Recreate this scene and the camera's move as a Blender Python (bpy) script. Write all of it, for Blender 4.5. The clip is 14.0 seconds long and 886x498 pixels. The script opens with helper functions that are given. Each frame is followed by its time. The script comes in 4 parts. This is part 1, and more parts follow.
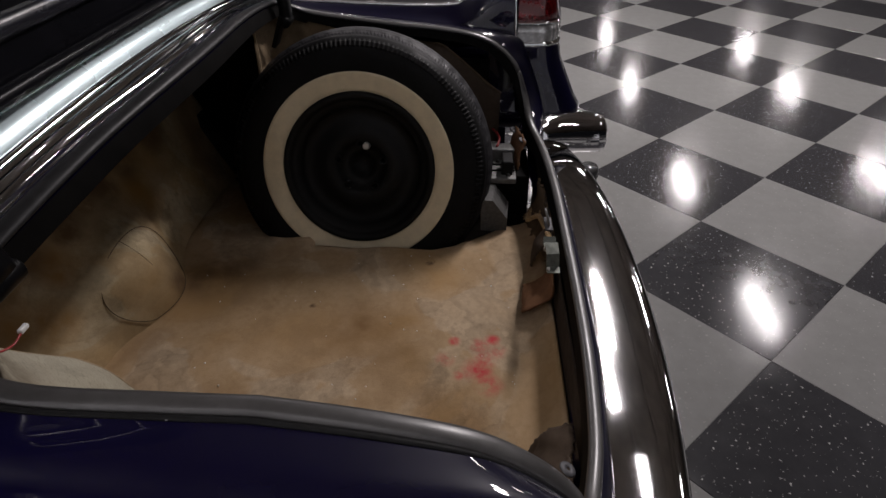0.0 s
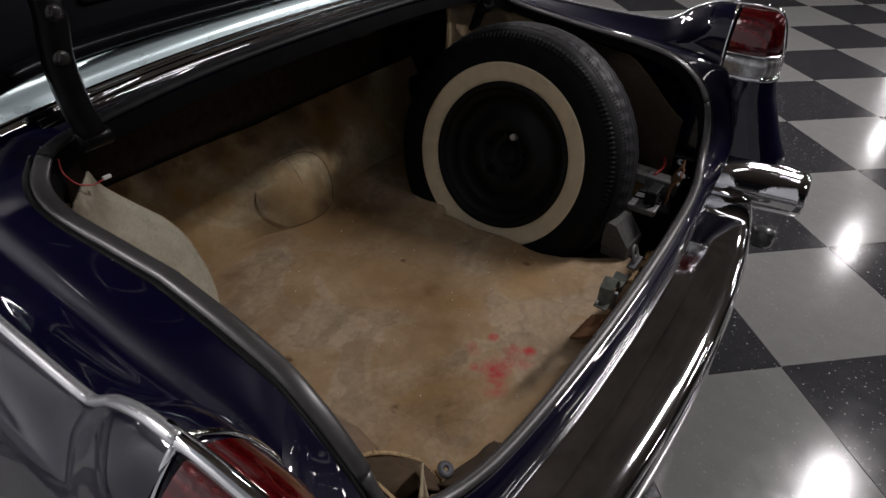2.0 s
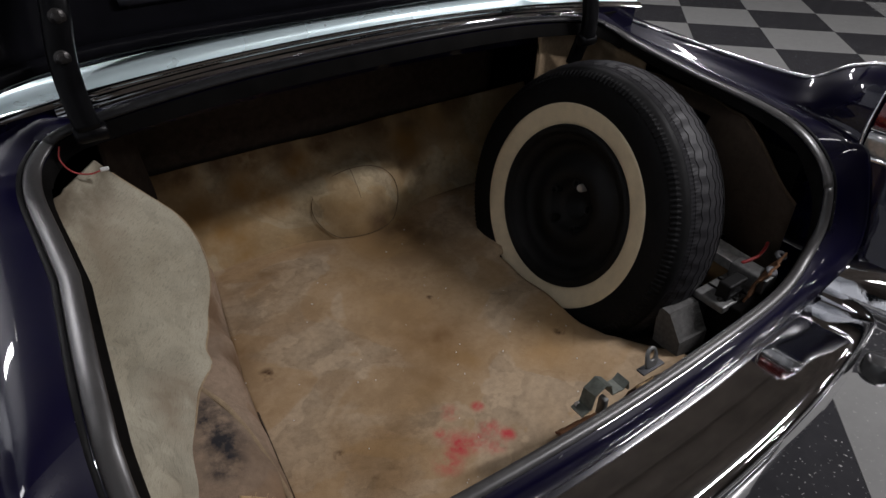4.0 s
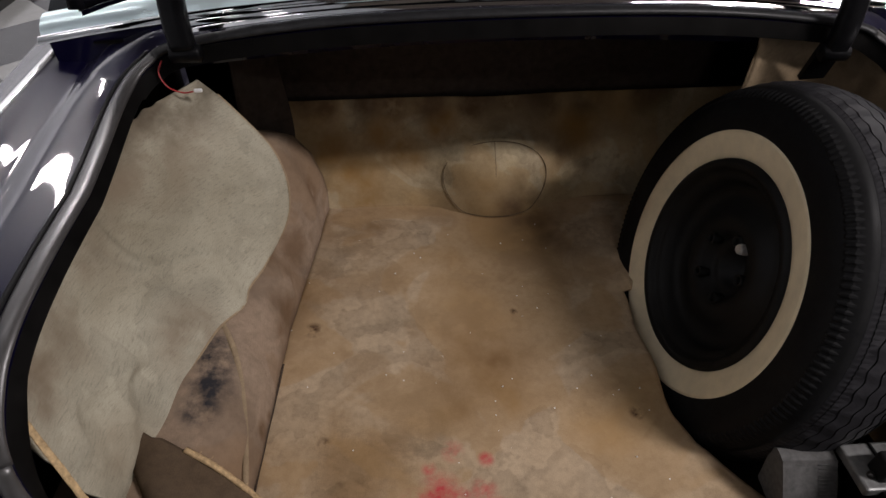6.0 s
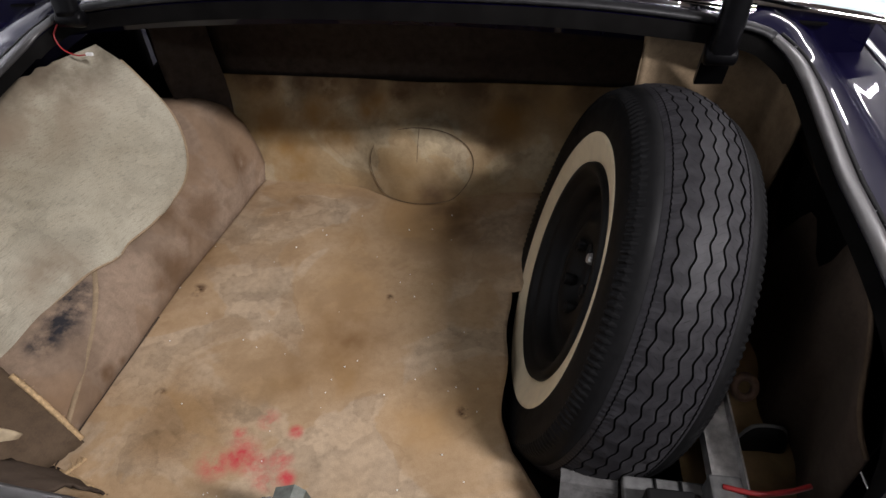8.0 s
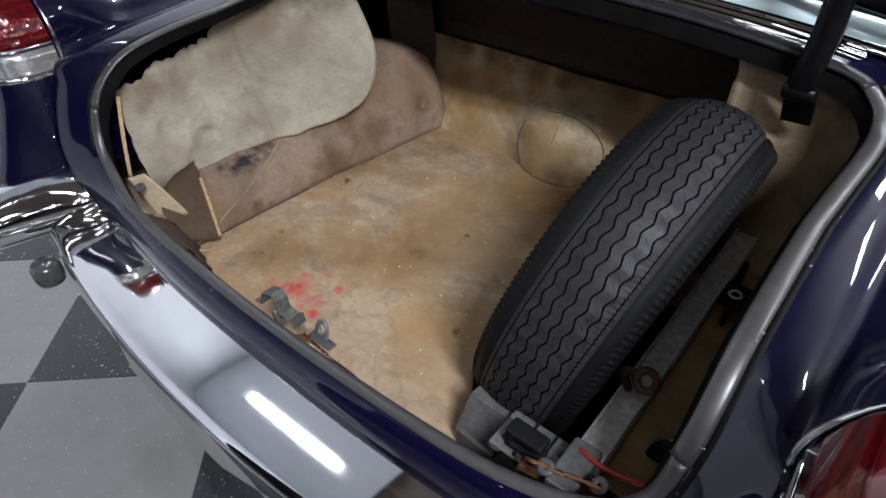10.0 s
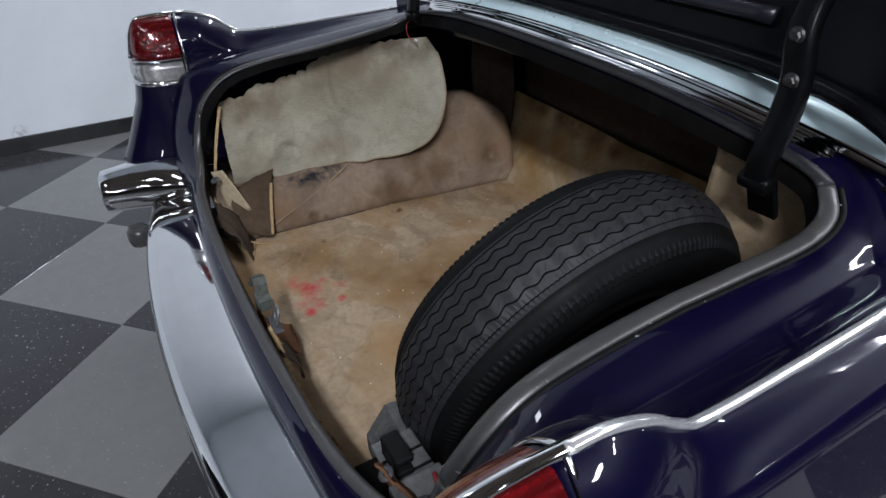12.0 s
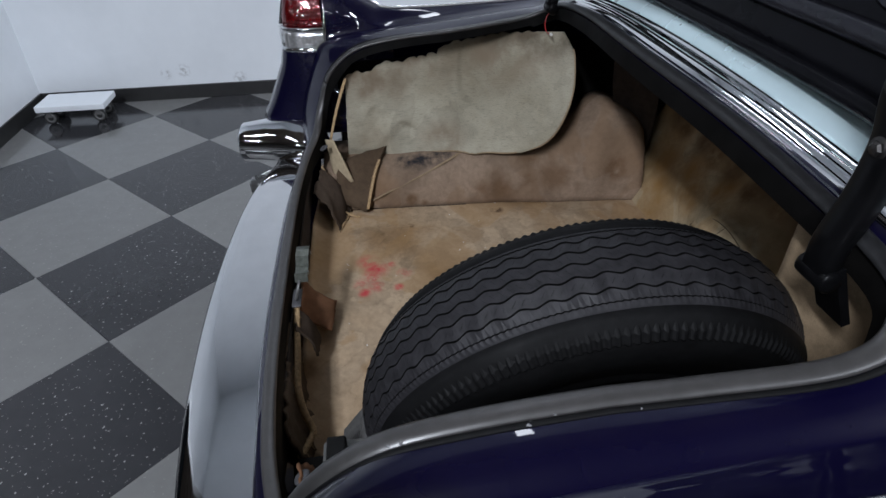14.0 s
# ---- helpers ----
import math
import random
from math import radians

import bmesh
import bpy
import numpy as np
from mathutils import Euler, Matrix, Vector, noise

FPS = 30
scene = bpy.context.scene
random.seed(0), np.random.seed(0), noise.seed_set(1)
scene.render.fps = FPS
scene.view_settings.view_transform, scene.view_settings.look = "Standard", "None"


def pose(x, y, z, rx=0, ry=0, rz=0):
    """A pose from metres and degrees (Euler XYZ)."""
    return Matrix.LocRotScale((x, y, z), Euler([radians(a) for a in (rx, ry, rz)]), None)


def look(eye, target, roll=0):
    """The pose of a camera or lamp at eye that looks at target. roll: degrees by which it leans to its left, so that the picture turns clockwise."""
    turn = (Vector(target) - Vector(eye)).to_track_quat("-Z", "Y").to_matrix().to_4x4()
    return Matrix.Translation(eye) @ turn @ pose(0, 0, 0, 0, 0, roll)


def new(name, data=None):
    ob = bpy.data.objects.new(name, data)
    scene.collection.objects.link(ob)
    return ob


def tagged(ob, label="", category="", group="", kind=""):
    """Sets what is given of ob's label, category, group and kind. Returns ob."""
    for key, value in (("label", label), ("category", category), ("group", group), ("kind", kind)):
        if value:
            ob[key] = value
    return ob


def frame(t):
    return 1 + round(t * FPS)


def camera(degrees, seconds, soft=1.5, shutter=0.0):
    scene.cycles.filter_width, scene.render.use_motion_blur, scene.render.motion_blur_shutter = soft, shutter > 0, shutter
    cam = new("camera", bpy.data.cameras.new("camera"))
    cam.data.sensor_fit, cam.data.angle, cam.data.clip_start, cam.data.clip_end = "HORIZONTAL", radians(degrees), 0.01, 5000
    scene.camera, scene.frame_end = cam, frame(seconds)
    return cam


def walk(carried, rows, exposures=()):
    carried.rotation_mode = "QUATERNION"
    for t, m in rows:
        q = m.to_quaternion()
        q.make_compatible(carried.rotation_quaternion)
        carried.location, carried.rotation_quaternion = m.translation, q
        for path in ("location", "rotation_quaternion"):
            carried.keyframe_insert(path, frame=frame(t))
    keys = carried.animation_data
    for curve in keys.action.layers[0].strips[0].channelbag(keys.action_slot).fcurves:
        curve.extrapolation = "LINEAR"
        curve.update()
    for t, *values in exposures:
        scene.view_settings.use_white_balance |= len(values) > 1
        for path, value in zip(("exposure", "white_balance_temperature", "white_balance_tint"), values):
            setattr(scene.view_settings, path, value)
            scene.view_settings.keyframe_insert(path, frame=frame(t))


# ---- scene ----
# ---------------------------------------------------------------- camera
cam = camera(72.8, 14.0)
# seconds, eye and target in metres, roll in degrees
PATH = [
    (0, (-1.185, 0.213, 1.508), (0.435, 0.298, 0.338), -0.1),
    (0.5, (-1.192, 0.092, 1.511), (0.406, 0.365, 0.34), 0.0),
    (1, (-1.181, -0.035, 1.508), (0.356, 0.479, 0.336), 0.2),
    (1.5, (-1.146, -0.167, 1.509), (0.285, 0.611, 0.349), 0.2),
    (2, (-1.079, -0.275, 1.526), (0.241, 0.649, 0.342), 0.8),
    (2.5, (-1.002, -0.352, 1.53), (0.286, 0.618, 0.346), 0.7),
    (3, (-0.915, -0.406, 1.534), (0.291, 0.661, 0.347), 0.7),
    (3.5, (-0.801, -0.443, 1.542), (0.257, 0.772, 0.356), 0.4),
    (4, (-0.676, -0.456, 1.538), (0.226, 0.891, 0.366), 0.2),
    (6.5, (-0.117, -0.344, 1.521), (-0.095, 1.14, 0.181), -0.8),
    (7, (0.015, -0.345, 1.518), (0.022, 1.134, 0.171), -1.2),
    (9.5, (0.687, -0.401, 1.499), (-0.163, 0.87, 0.21), -1.6),
    (10, (0.82, -0.422, 1.5), (-0.194, 0.741, 0.228), -1.3),
    (10.5, (0.944, -0.381, 1.508), (-0.208, 0.718, 0.298), -1.3),
    (11, (1.06, -0.312, 1.507), (-0.215, 0.735, 0.377), -0.9),
    (11.5, (1.133, -0.24, 1.509), (-0.211, 0.733, 0.392), -1.0),
    (12, (1.192, -0.168, 1.508), (-0.255, 0.653, 0.398), -0.9),
    (12.5, (1.229, -0.079, 1.514), (-0.309, 0.628, 0.448), -0.9),
    (13, (1.24, 0.023, 1.511), (-0.341, 0.652, 0.46), -0.9),
    (13.5, (1.231, 0.111, 1.507), (-0.38, 0.534, 0.401), -1.1),
    (14, (1.212, 0.212, 1.499), (-0.418, 0.404, 0.356), -1.2),
]
EXPOSURES = [(0.0, -0.2, 6500, 20), (1.0, -0.27, 6450, 19), (1.5, -0.4, 6400, 18), (3.0, -0.48, 6350, 17), (3.5, -0.32, 6280, 17), (4.0, -0.07, 6200, 16), (6.5, 0.26, 6500, 19), (9.5, 1.04, 5900, 15), (10.0, 0.74, 5850, 14), (10.5, 0.58, 5820, 14), (11.0, 0.34, 5800, 13), (12.0, 0.17, 5700, 12), (14.0, 0.13, 5650, 12)]
FLOOR = -0.023
walk(cam, [(t, look(eye, target, roll)) for t, eye, target, roll in PATH], EXPOSURES)

# ---------------------------------------------------------------- light
world = bpy.data.worlds.new("showroom")
scene.world = world
world.use_nodes = True
world.node_tree.nodes["Background"].inputs[0].default_value = (0.5, 0.55, 0.62, 1)
world.node_tree.nodes["Background"].inputs[1].default_value = 0.006

CEILING = 4.2
# place and watts of the ceiling lamps
LAMPS = [(2.9, -1.3, 125), (3.95, -1.5, 125), (0.9, -1.6, 7), (1.0, -3.9, 10), (5.4, -3.9, 50), (9.2, 0.9, 40), (-2.04, 0.55, 8), (9.0, -3.8, 50), (9.2, -1.1, 45), (14.0, -3.8, 40), (14.0, -1.1, 40), (18.2, -3.9, 40), (18.2, -1.1, 40),
         (5.6, -7.6, 60), (9.5, -7.6, 45), (14.0, -7.8, 45), (17.2, -7.8, 45), (3.7, 2.8, 60), (9.3, 2.8, 50), (14.6, 2.8, 45), (-1.85, 3.2, 92), (-1.85, 7.5, 60), (1.0, 4.6, 80), (2.6, 4.4, 60)]


def lamp_light(x, y, power):
    data = bpy.data.lights.new("ceiling_light", "AREA")
    data.shape, data.size, data.size_y, data.energy, data.color = "RECTANGLE", 1.1, 0.17, power, (1.0, 0.98, 0.94)
    ob = new("lamp_light", data)
    ob.matrix_world = pose(x, y, CEILING - 0.13)
    return ob


for lx, ly, watts in LAMPS:
    lamp_light(lx, ly, watts)


# ---------------------------------------------------------------- materials
def node_material(name):
    m = bpy.data.materials.new(name)
    m.use_nodes = True
    return m, m.node_tree, m.node_tree.nodes["Principled BSDF"]


def link(tree, a, b):
    tree.links.new(a, b)


def texcoord(tree, kind="Object"):
    return tree.nodes.new("ShaderNodeTexCoord").outputs[kind]


def noise_node(tree, scale, detail=6.0, rough=0.6, coord=None, distortion=0.0):
    n = tree.nodes.new("ShaderNodeTexNoise")
    n.inputs["Scale"].default_value, n.inputs["Detail"].default_value, n.inputs["Roughness"].default_value = scale, detail, rough
    n.inputs["Distortion"].default_value = distortion
    link(tree, coord if coord is not None else texcoord(tree), n.inputs["Vector"])
    return n


def ramp(tree, source, stops):
    r = tree.nodes.new("ShaderNodeValToRGB")
    while len(r.color_ramp.elements) < len(stops):
        r.color_ramp.elements.new(0.5)
    for e, (at, c) in zip(r.color_ramp.elements, stops):
        e.position = at
        e.color = (*c, 1) if not isinstance(c, (int, float)) else (c, c, c, 1)
    link(tree, source, r.inputs[0])
    return r.outputs[0]


def mix(tree, fac, a, b, mode="MIX"):
    n = tree.nodes.new("ShaderNodeMix")
    n.data_type, n.blend_type = "RGBA", mode
    for value, socket in ((fac, n.inputs[0]), (a, n.inputs[6]), (b, n.inputs[7])):
        if isinstance(value, (int, float)):
            socket.default_value = value
        elif isinstance(value, tuple):
            socket.default_value = (*value, 1)
        else:
            link(tree, value, socket)
    return n.outputs[2]


def bump(tree, bsdf, height, strength=0.3, distance=0.002):
    b = tree.nodes.new("ShaderNodeBump")
    b.inputs["Strength"].default_value, b.inputs["Distance"].default_value = strength, distance
    link(tree, height, b.inputs["Height"])
    link(tree, b.outputs[0], bsdf.inputs["Normal"])


def plain(name, color, rough=0.5, metal=0.0, grain=40.0, amount=0.25, relief=0.15, coat=0.0, gloss=0.5):
    m, tree, bsdf = node_material(name)
    n = noise_node(tree, grain)
    dark = tuple(c * (1 - amount) for c in color)
    light = tuple(min(1, c * (1 + amount)) for c in color)
    link(tree, ramp(tree, n.outputs[0], [(0.3, dark), (0.7, light)]), bsdf.inputs["Base Color"])
    link(tree, ramp(tree, noise_node(tree, grain * 0.13).outputs[0], [(0.3, max(0.02, rough * 0.8)), (0.7, min(1, rough * 1.2))]), bsdf.inputs["Roughness"])
    bsdf.inputs["Metallic"].default_value = metal
    bsdf.inputs["Coat Weight"].default_value = coat
    bsdf.inputs["Specular IOR Level"].default_value = gloss
    bsdf.inputs["Coat Roughness"].default_value = 0.03
    if relief:
        bump(tree, bsdf, n.outputs[0], relief, 0.001)
    return m


def paint_material():
    m, tree, bsdf = node_material("navy_car_paint")
    flake = tree.nodes.new("ShaderNodeTexVoronoi")
    flake.inputs["Scale"].default_value = 900
    link(tree, texcoord(tree), flake.inputs["Vector"])
    big = noise_node(tree, 6)
    base = mix(tree, big.outputs[0], (0.0016, 0.0011, 0.012), (0.0023, 0.0015, 0.0165))
    link(tree, base, bsdf.inputs["Base Color"])
    bsdf.inputs["Metallic"].default_value = 0.0
    bsdf.inputs["Specular IOR Level"].default_value = 0.1
    link(tree, ramp(tree, flake.outputs["Distance"], [(0.0, 0.30), (1.0, 0.42)]), bsdf.inputs["Roughness"])
    bsdf.inputs["Coat Weight"].default_value = 1.0
    bsdf.inputs["Coat Roughness"].default_value = 0.025
    return m


def spots(tree, co, places, edge=0.5):
    """A mask that is 1 near the places (x, y, z, radius)."""
    last = None
    for x, y, z, r in places:
        d = tree.nodes.new("ShaderNodeVectorMath")
        d.operation = "DISTANCE"
        link(tree, co, d.inputs[0])
        d.inputs[1].default_value = (x, y, z)
        m = tree.nodes.new("ShaderNodeMapRange")
        m.interpolation_type = "SMOOTHSTEP"
        m.inputs["From Min"].default_value, m.inputs["From Max"].default_value = r, r * edge
        link(tree, d.outputs["Value"], m.inputs["Value"])
        if last is None:
            last = m.outputs[0]
        else:
            mx = tree.nodes.new("ShaderNodeMath")
            mx.operation = "MAXIMUM"
            link(tree, last, mx.inputs[0])
            link(tree, m.outputs[0], mx.inputs[1])
            last = mx.outputs[0]
    return last


def times(tree, a, b):
    n = tree.nodes.new("ShaderNodeMath")
    n.operation = "MULTIPLY"
    link(tree, a, n.inputs[0])
    link(tree, b, n.inputs[1])
    return n.outputs[0]


def carpet_material(name, light, mid, dark, stains=0.5, marks=(), brown=None, ribs=(1, 1, 1), streaks=0.28):
    """marks: (places, colour, low and high of the speckle that breaks them up)."""
    m, tree, bsdf = node_material(name)
    co = texcoord(tree)
    big = noise_node(tree, 2.2, 5, 0.5, co, 0.3)
    blot = noise_node(tree, 7.0, 4, 0.5, co, 0.8)
    ringy = noise_node(tree, 3.4, 5, 0.55, co, 0.3)
    blur = noise_node(tree, 9, 4, 0.55, co)
    fine = noise_node(tree, 420, 3, 0.7, co)
    weave = tree.nodes.new("ShaderNodeTexWave")
    weave.inputs["Scale"].default_value, weave.inputs["Distortion"].default_value, weave.inputs["Detail"].default_value = 95, 3.0, 2.0
    link(tree, co, weave.inputs["Vector"])
    base = ramp(tree, big.outputs[0], [(0.30, dark), (0.42, mid), (0.54, light), (0.66, mid), (0.74, light)])
    base = mix(tree, stains, base, ramp(tree, blot.outputs[0], [(0.30, 0.60), (0.42, 0.9), (0.55, 1.0), (0.66, 0.88), (0.75, 0.65)]), "MULTIPLY")
    # tide marks left by water
    base = mix(tree, stains * 0.95, base, ramp(tree, ringy.outputs[0], [(0.36, 0.97), (0.445, 0.70), (0.455, 1.0), (0.56, 0.97), (0.612, 0.72), (0.62, 1.0)]), "MULTIPLY")
    base = mix(tree, 0.35, base, ramp(tree, fine.outputs[0], [(0.25, 0.35), (0.75, 1.0)]), "MULTIPLY")
    base = mix(tree, 0.07, base, ramp(tree, weave.outputs["Fac"], [(0.2, 0.55), (0.8, 1.0)]), "MULTIPLY")
    stretch = tree.nodes.new("ShaderNodeMapping")
    stretch.inputs["Scale"].default_value = ribs
    link(tree, co, stretch.inputs["Vector"])
    streak = noise_node(tree, 60, 4, 0.65, stretch.outputs[0])
    base = mix(tree, streaks, base, ramp(tree, streak.outputs[0], [(0.32, 0.35), (0.48 if ribs[2] > 2 else 0.58, 1.0)]), "MULTIPLY")
    if brown:
        soak = noise_node(tree, 3.4, 4, 0.5, co, 0.5)
        base = mix(tree, ramp(tree, soak.outputs[0], [(0.48, 0.0), (0.50, 0.38), (0.60, 0.55), (0.70, 0.85)]), base, brown)
        dirt = noise_node(tree, 5.5, 5, 0.55, co, 0.3)
        base = mix(tree, ramp(tree, dirt.outputs[0], [(0.54, 0.0), (0.60, 0.40), (0.72, 0.7)]), base, tuple(c * 0.72 for c in dark))
    speck = noise_node(tree, 26, 5, 0.62, co)
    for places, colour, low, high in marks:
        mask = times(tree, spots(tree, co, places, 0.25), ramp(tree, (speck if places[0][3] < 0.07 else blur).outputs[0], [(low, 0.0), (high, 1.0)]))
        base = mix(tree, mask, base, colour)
    link(tree, base, bsdf.inputs["Base Color"])
    bsdf.inputs["Roughness"].default_value = 0.95
    bsdf.inputs["Specular IOR Level"].default_value = 0.15
    bump(tree, bsdf, mix(tree, 0.5, fine.outputs[0], streak.outputs[0]), 0.6, 0.0022)
    return m


PAINT = paint_material()
CHROME = plain("chrome", (0.80, 0.80, 0.81), 0.05, 1.0, 14, 0.04, 0.0)
RED_MARKS = [(-.249, .158, .45, .045), (-.172, .165, .45, .04), (-.205, .185, .45, .05), (-.105, .147, .45, .028), (-.114, .241, .45, .022), (-.224, .229, .45, .02), (-.177, .262, .45, .03), (-.142, .135, .45, .03), (-.126, .178, .45, .035)]
CARPET = carpet_material("stained_tan_carpet", (0.56, 0.425, 0.283), (0.51, 0.372, 0.233), (0.37, 0.24, 0.127), 0.62, [
    ([(.14, .93, .46, .17), (.42, .2, .45, .14)], (0.11, 0.062, 0.033), 0.35, 0.75),
    ([(-.40, .98, .47, .16), (-.52, .75, .45, .14), (-.1, .45, .45, .2)], (0.20, 0.115, 0.05), 0.25, 0.75),
    ([(.212, .325, .45, .022), (-.476, .594, .45, .03), (-.43, .30, .45, .018), (.0, .62, .45, .014)], (0.07, 0.036, 0.018), 0.40, 0.56),
    (RED_MARKS, (0.50, 0.06, 0.065), 0.36, 0.66)], (0.34, 0.205, 0.085))
CARPET_FRONT = carpet_material("yellowed_tan_carpet", (0.50, 0.41, 0.27), (0.44, 0.34, 0.20), (0.30, 0.21, 0.11), 0.6, [
    ([(.22, 1.08, .58, .16), (.12, 1.05, .52, .11)], (0.11, 0.066, 0.035), 0.35, 0.75),
    ([(-.40, 1.06, .52, .14), (-.25, 1.1, .60, .10), (-.48, 1.1, .62, .12), (-.30, 1.12, .66, .10), (-.14, 1.14, .68, .08), (.26, 1.13, .66, .10)], (0.25, 0.14, 0.045), 0.25, 0.6),
    ([(.05, 1.03, .47, .08)], (0.09, 0.05, 0.028), 0.3, 0.7),
    # next two rows: stains and painted shade along the top, below the seatback
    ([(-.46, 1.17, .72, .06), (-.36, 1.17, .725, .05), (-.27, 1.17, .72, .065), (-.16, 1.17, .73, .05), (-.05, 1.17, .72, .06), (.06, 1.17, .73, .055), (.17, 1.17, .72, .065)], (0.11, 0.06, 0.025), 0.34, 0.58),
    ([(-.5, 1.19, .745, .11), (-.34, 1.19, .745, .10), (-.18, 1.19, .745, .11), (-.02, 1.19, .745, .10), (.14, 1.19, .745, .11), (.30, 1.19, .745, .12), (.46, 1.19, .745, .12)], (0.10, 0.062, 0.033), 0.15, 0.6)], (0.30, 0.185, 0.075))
CARPET_PLAIN = carpet_material("brown_felt", (0.36, 0.265, 0.19), (0.30, 0.215, 0.15), (0.20, 0.14, 0.095), 0.35, [
    ([(-.640, .31, .575, .055), (-.632, .35, .578, .065), (-.635, .40, .585, .065), (-.630, .44, .59, .05)], (0.028, 0.027, 0.03), 0.34, 0.60),
    ([(-.57, .62, .50, .09), (-.58, .80, .52, .10), (-.55, .32, .48, .03), (-.60, .95, .60, .08), (-.57, .90, .56, .07), (-.60, .72, .58, .07)], (0.12, 0.07, 0.036), 0.2, 0.5),
    ([(-.560, .56, .50, .05), (-.565, .70, .52, .06), (-.555, .73, .49, .045), (-.545, .84, .53, .06), (-.535, .88, .50, .05), (-.555, .31, .47, .025), (-.552, .36, .465, .02), (-.51, 1.0, .56, .06)], (0.15, 0.09, 0.05), 0.3, 0.6)], (0.20, 0.125, 0.07))
BOARD = carpet_material("grey_beige_liner", (0.48, 0.445, 0.345), (0.40, 0.365, 0.275), (0.27, 0.235, 0.165), 0.45, [
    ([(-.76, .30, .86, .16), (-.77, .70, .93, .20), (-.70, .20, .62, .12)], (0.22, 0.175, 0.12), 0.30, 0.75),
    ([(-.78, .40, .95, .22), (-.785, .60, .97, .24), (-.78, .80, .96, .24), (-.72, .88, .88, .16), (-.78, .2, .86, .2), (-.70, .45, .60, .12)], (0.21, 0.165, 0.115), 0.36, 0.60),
    # upper front corner: dark stain, with the hinge and deck shade painted in
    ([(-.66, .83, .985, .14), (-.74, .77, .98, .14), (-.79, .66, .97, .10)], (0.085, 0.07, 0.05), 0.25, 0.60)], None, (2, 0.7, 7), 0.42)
CARPET_CARD = carpet_material("tan_fibre_lining", (0.40, 0.30, 0.19), (0.34, 0.25, 0.155), (0.22, 0.155, 0.09), 0.4)
RAG = carpet_material("brown_torn_felt", (0.135, 0.095, 0.062), (0.105, 0.072, 0.045), (0.06, 0.04, 0.025), 0.4)
RAG_DARK = carpet_material("dark_brown_felt", (0.085, 0.062, 0.045), (0.065, 0.046, 0.033), (0.04, 0.028, 0.02), 0.3)
RAG_RUST = carpet_material("rusty_orange_felt", (0.27, 0.135, 0.07), (0.20, 0.10, 0.052), (0.11, 0.057, 0.03), 0.4)
JUTE = plain("frayed_jute", (0.42, 0.29, 0.15), 0.95, 0, 150, 0.4, 0.6)
CARD = plain("tan_cardboard", (0.42, 0.34, 0.22), 0.9, 0, 60, 0.15, 0.3)
RUBBER = plain("tyre_rubber", (0.0055, 0.0055, 0.0058), 0.62, 0, 90, 0.35, 0.2, gloss=0.12)
TREAD = plain("worn_tread_rubber", (0.020, 0.0193, 0.0215), 0.52, 0, 70, 0.35, 0.25, gloss=0.22)
WHITEWALL = plain("yellowed_whitewall", (0.66, 0.56, 0.38), 0.6, 0, 25, 0.10, 0.1)
RIM = plain("black_steel", (0.006, 0.006, 0.006), 0.55, 0.0, 30, 0.3, 0.1, gloss=0.18)
SEAL = plain("grey_weatherstrip", (0.045, 0.043, 0.042), 0.36, 0.0, 60, 0.18, 0.12, gloss=0.7)
TRUNK_BLACK = plain("trunk_black", (0.0045, 0.0042, 0.004), 0.6, 0, 20, 0.4, 0.2, gloss=0.03)
# seal rubber for the front run, its colour darkened for the lid's shade
RUBBER_LID_SHADE = plain("worn_rubber_lid_shade", (0.018, 0.018, 0.019), 0.45, 0, 60, 0.4, 0.4, gloss=0.25)
TRIM = plain("satin_bright_trim", (0.84, 0.84, 0.85), 0.22, 0.78, 14, 0.04, 0.0)
WAVY_CHROME = plain("worn_wavy_chrome", (0.86, 0.86, 0.88), 0.06, 1.0, 26, 0.05, 0.55)
LID_BLACK = plain("lid_inner_black", (0.005, 0.005, 0.0065), 0.22, 0, 12, 0.3, 0.1, gloss=0.06)
LID_RIB = plain("lid_rib_grey_black", (0.014, 0.014, 0.019), 0.25, 0, 12, 0.3, 0.1, gloss=0.3)
HINGE_BLACK = plain("hinge_black_enamel", (0.004, 0.004, 0.0045), 0.28, 0, 25, 0.4, 0.15, gloss=0.1)
STEEL_DARK = plain("dark_bolt_steel", (0.055, 0.052, 0.05), 0.4, 0.8, 60, 0.3, 0.2)
PANEL_BROWN = plain("brown_card_panel", (0.034, 0.026, 0.021), 0.85, 0, 45, 0.3, 0.3, gloss=0.15)


def wall_material():
    m, tree, bsdf = node_material("white_wall_paint")
    co = texcoord(tree)
    base = ramp(tree, noise_node(tree, 3, 5, 0.6, co).outputs[0], [(0.3, (0.75, 0.78, 0.81)), (0.7, (0.81, 0.84, 0.87))])
    # scuffs low on the wall
    scuff = times(tree, spots(tree, co, [(-3.095, SCUFF_Y[0], .17, .06), (-3.095, SCUFF_Y[1], .15, .05), (-3.095, SCUFF_Y[2], .10, .06), (-3.095, 0.4, .2, .05), (-3.095, 2.2, .25, .05)], 0.2), ramp(tree, noise_node(tree, 40, 4, 0.6, co).outputs[0], [(0.45, 0.0), (0.6, 0.6)]))
    link(tree, mix(tree, scuff, base, (0.30, 0.30, 0.30)), bsdf.inputs["Base Color"])
    bsdf.inputs["Roughness"].default_value = 0.55
    bump(tree, bsdf, noise_node(tree, 260, 3, 0.6, co).outputs[0], 0.08, 0.001)
    return m


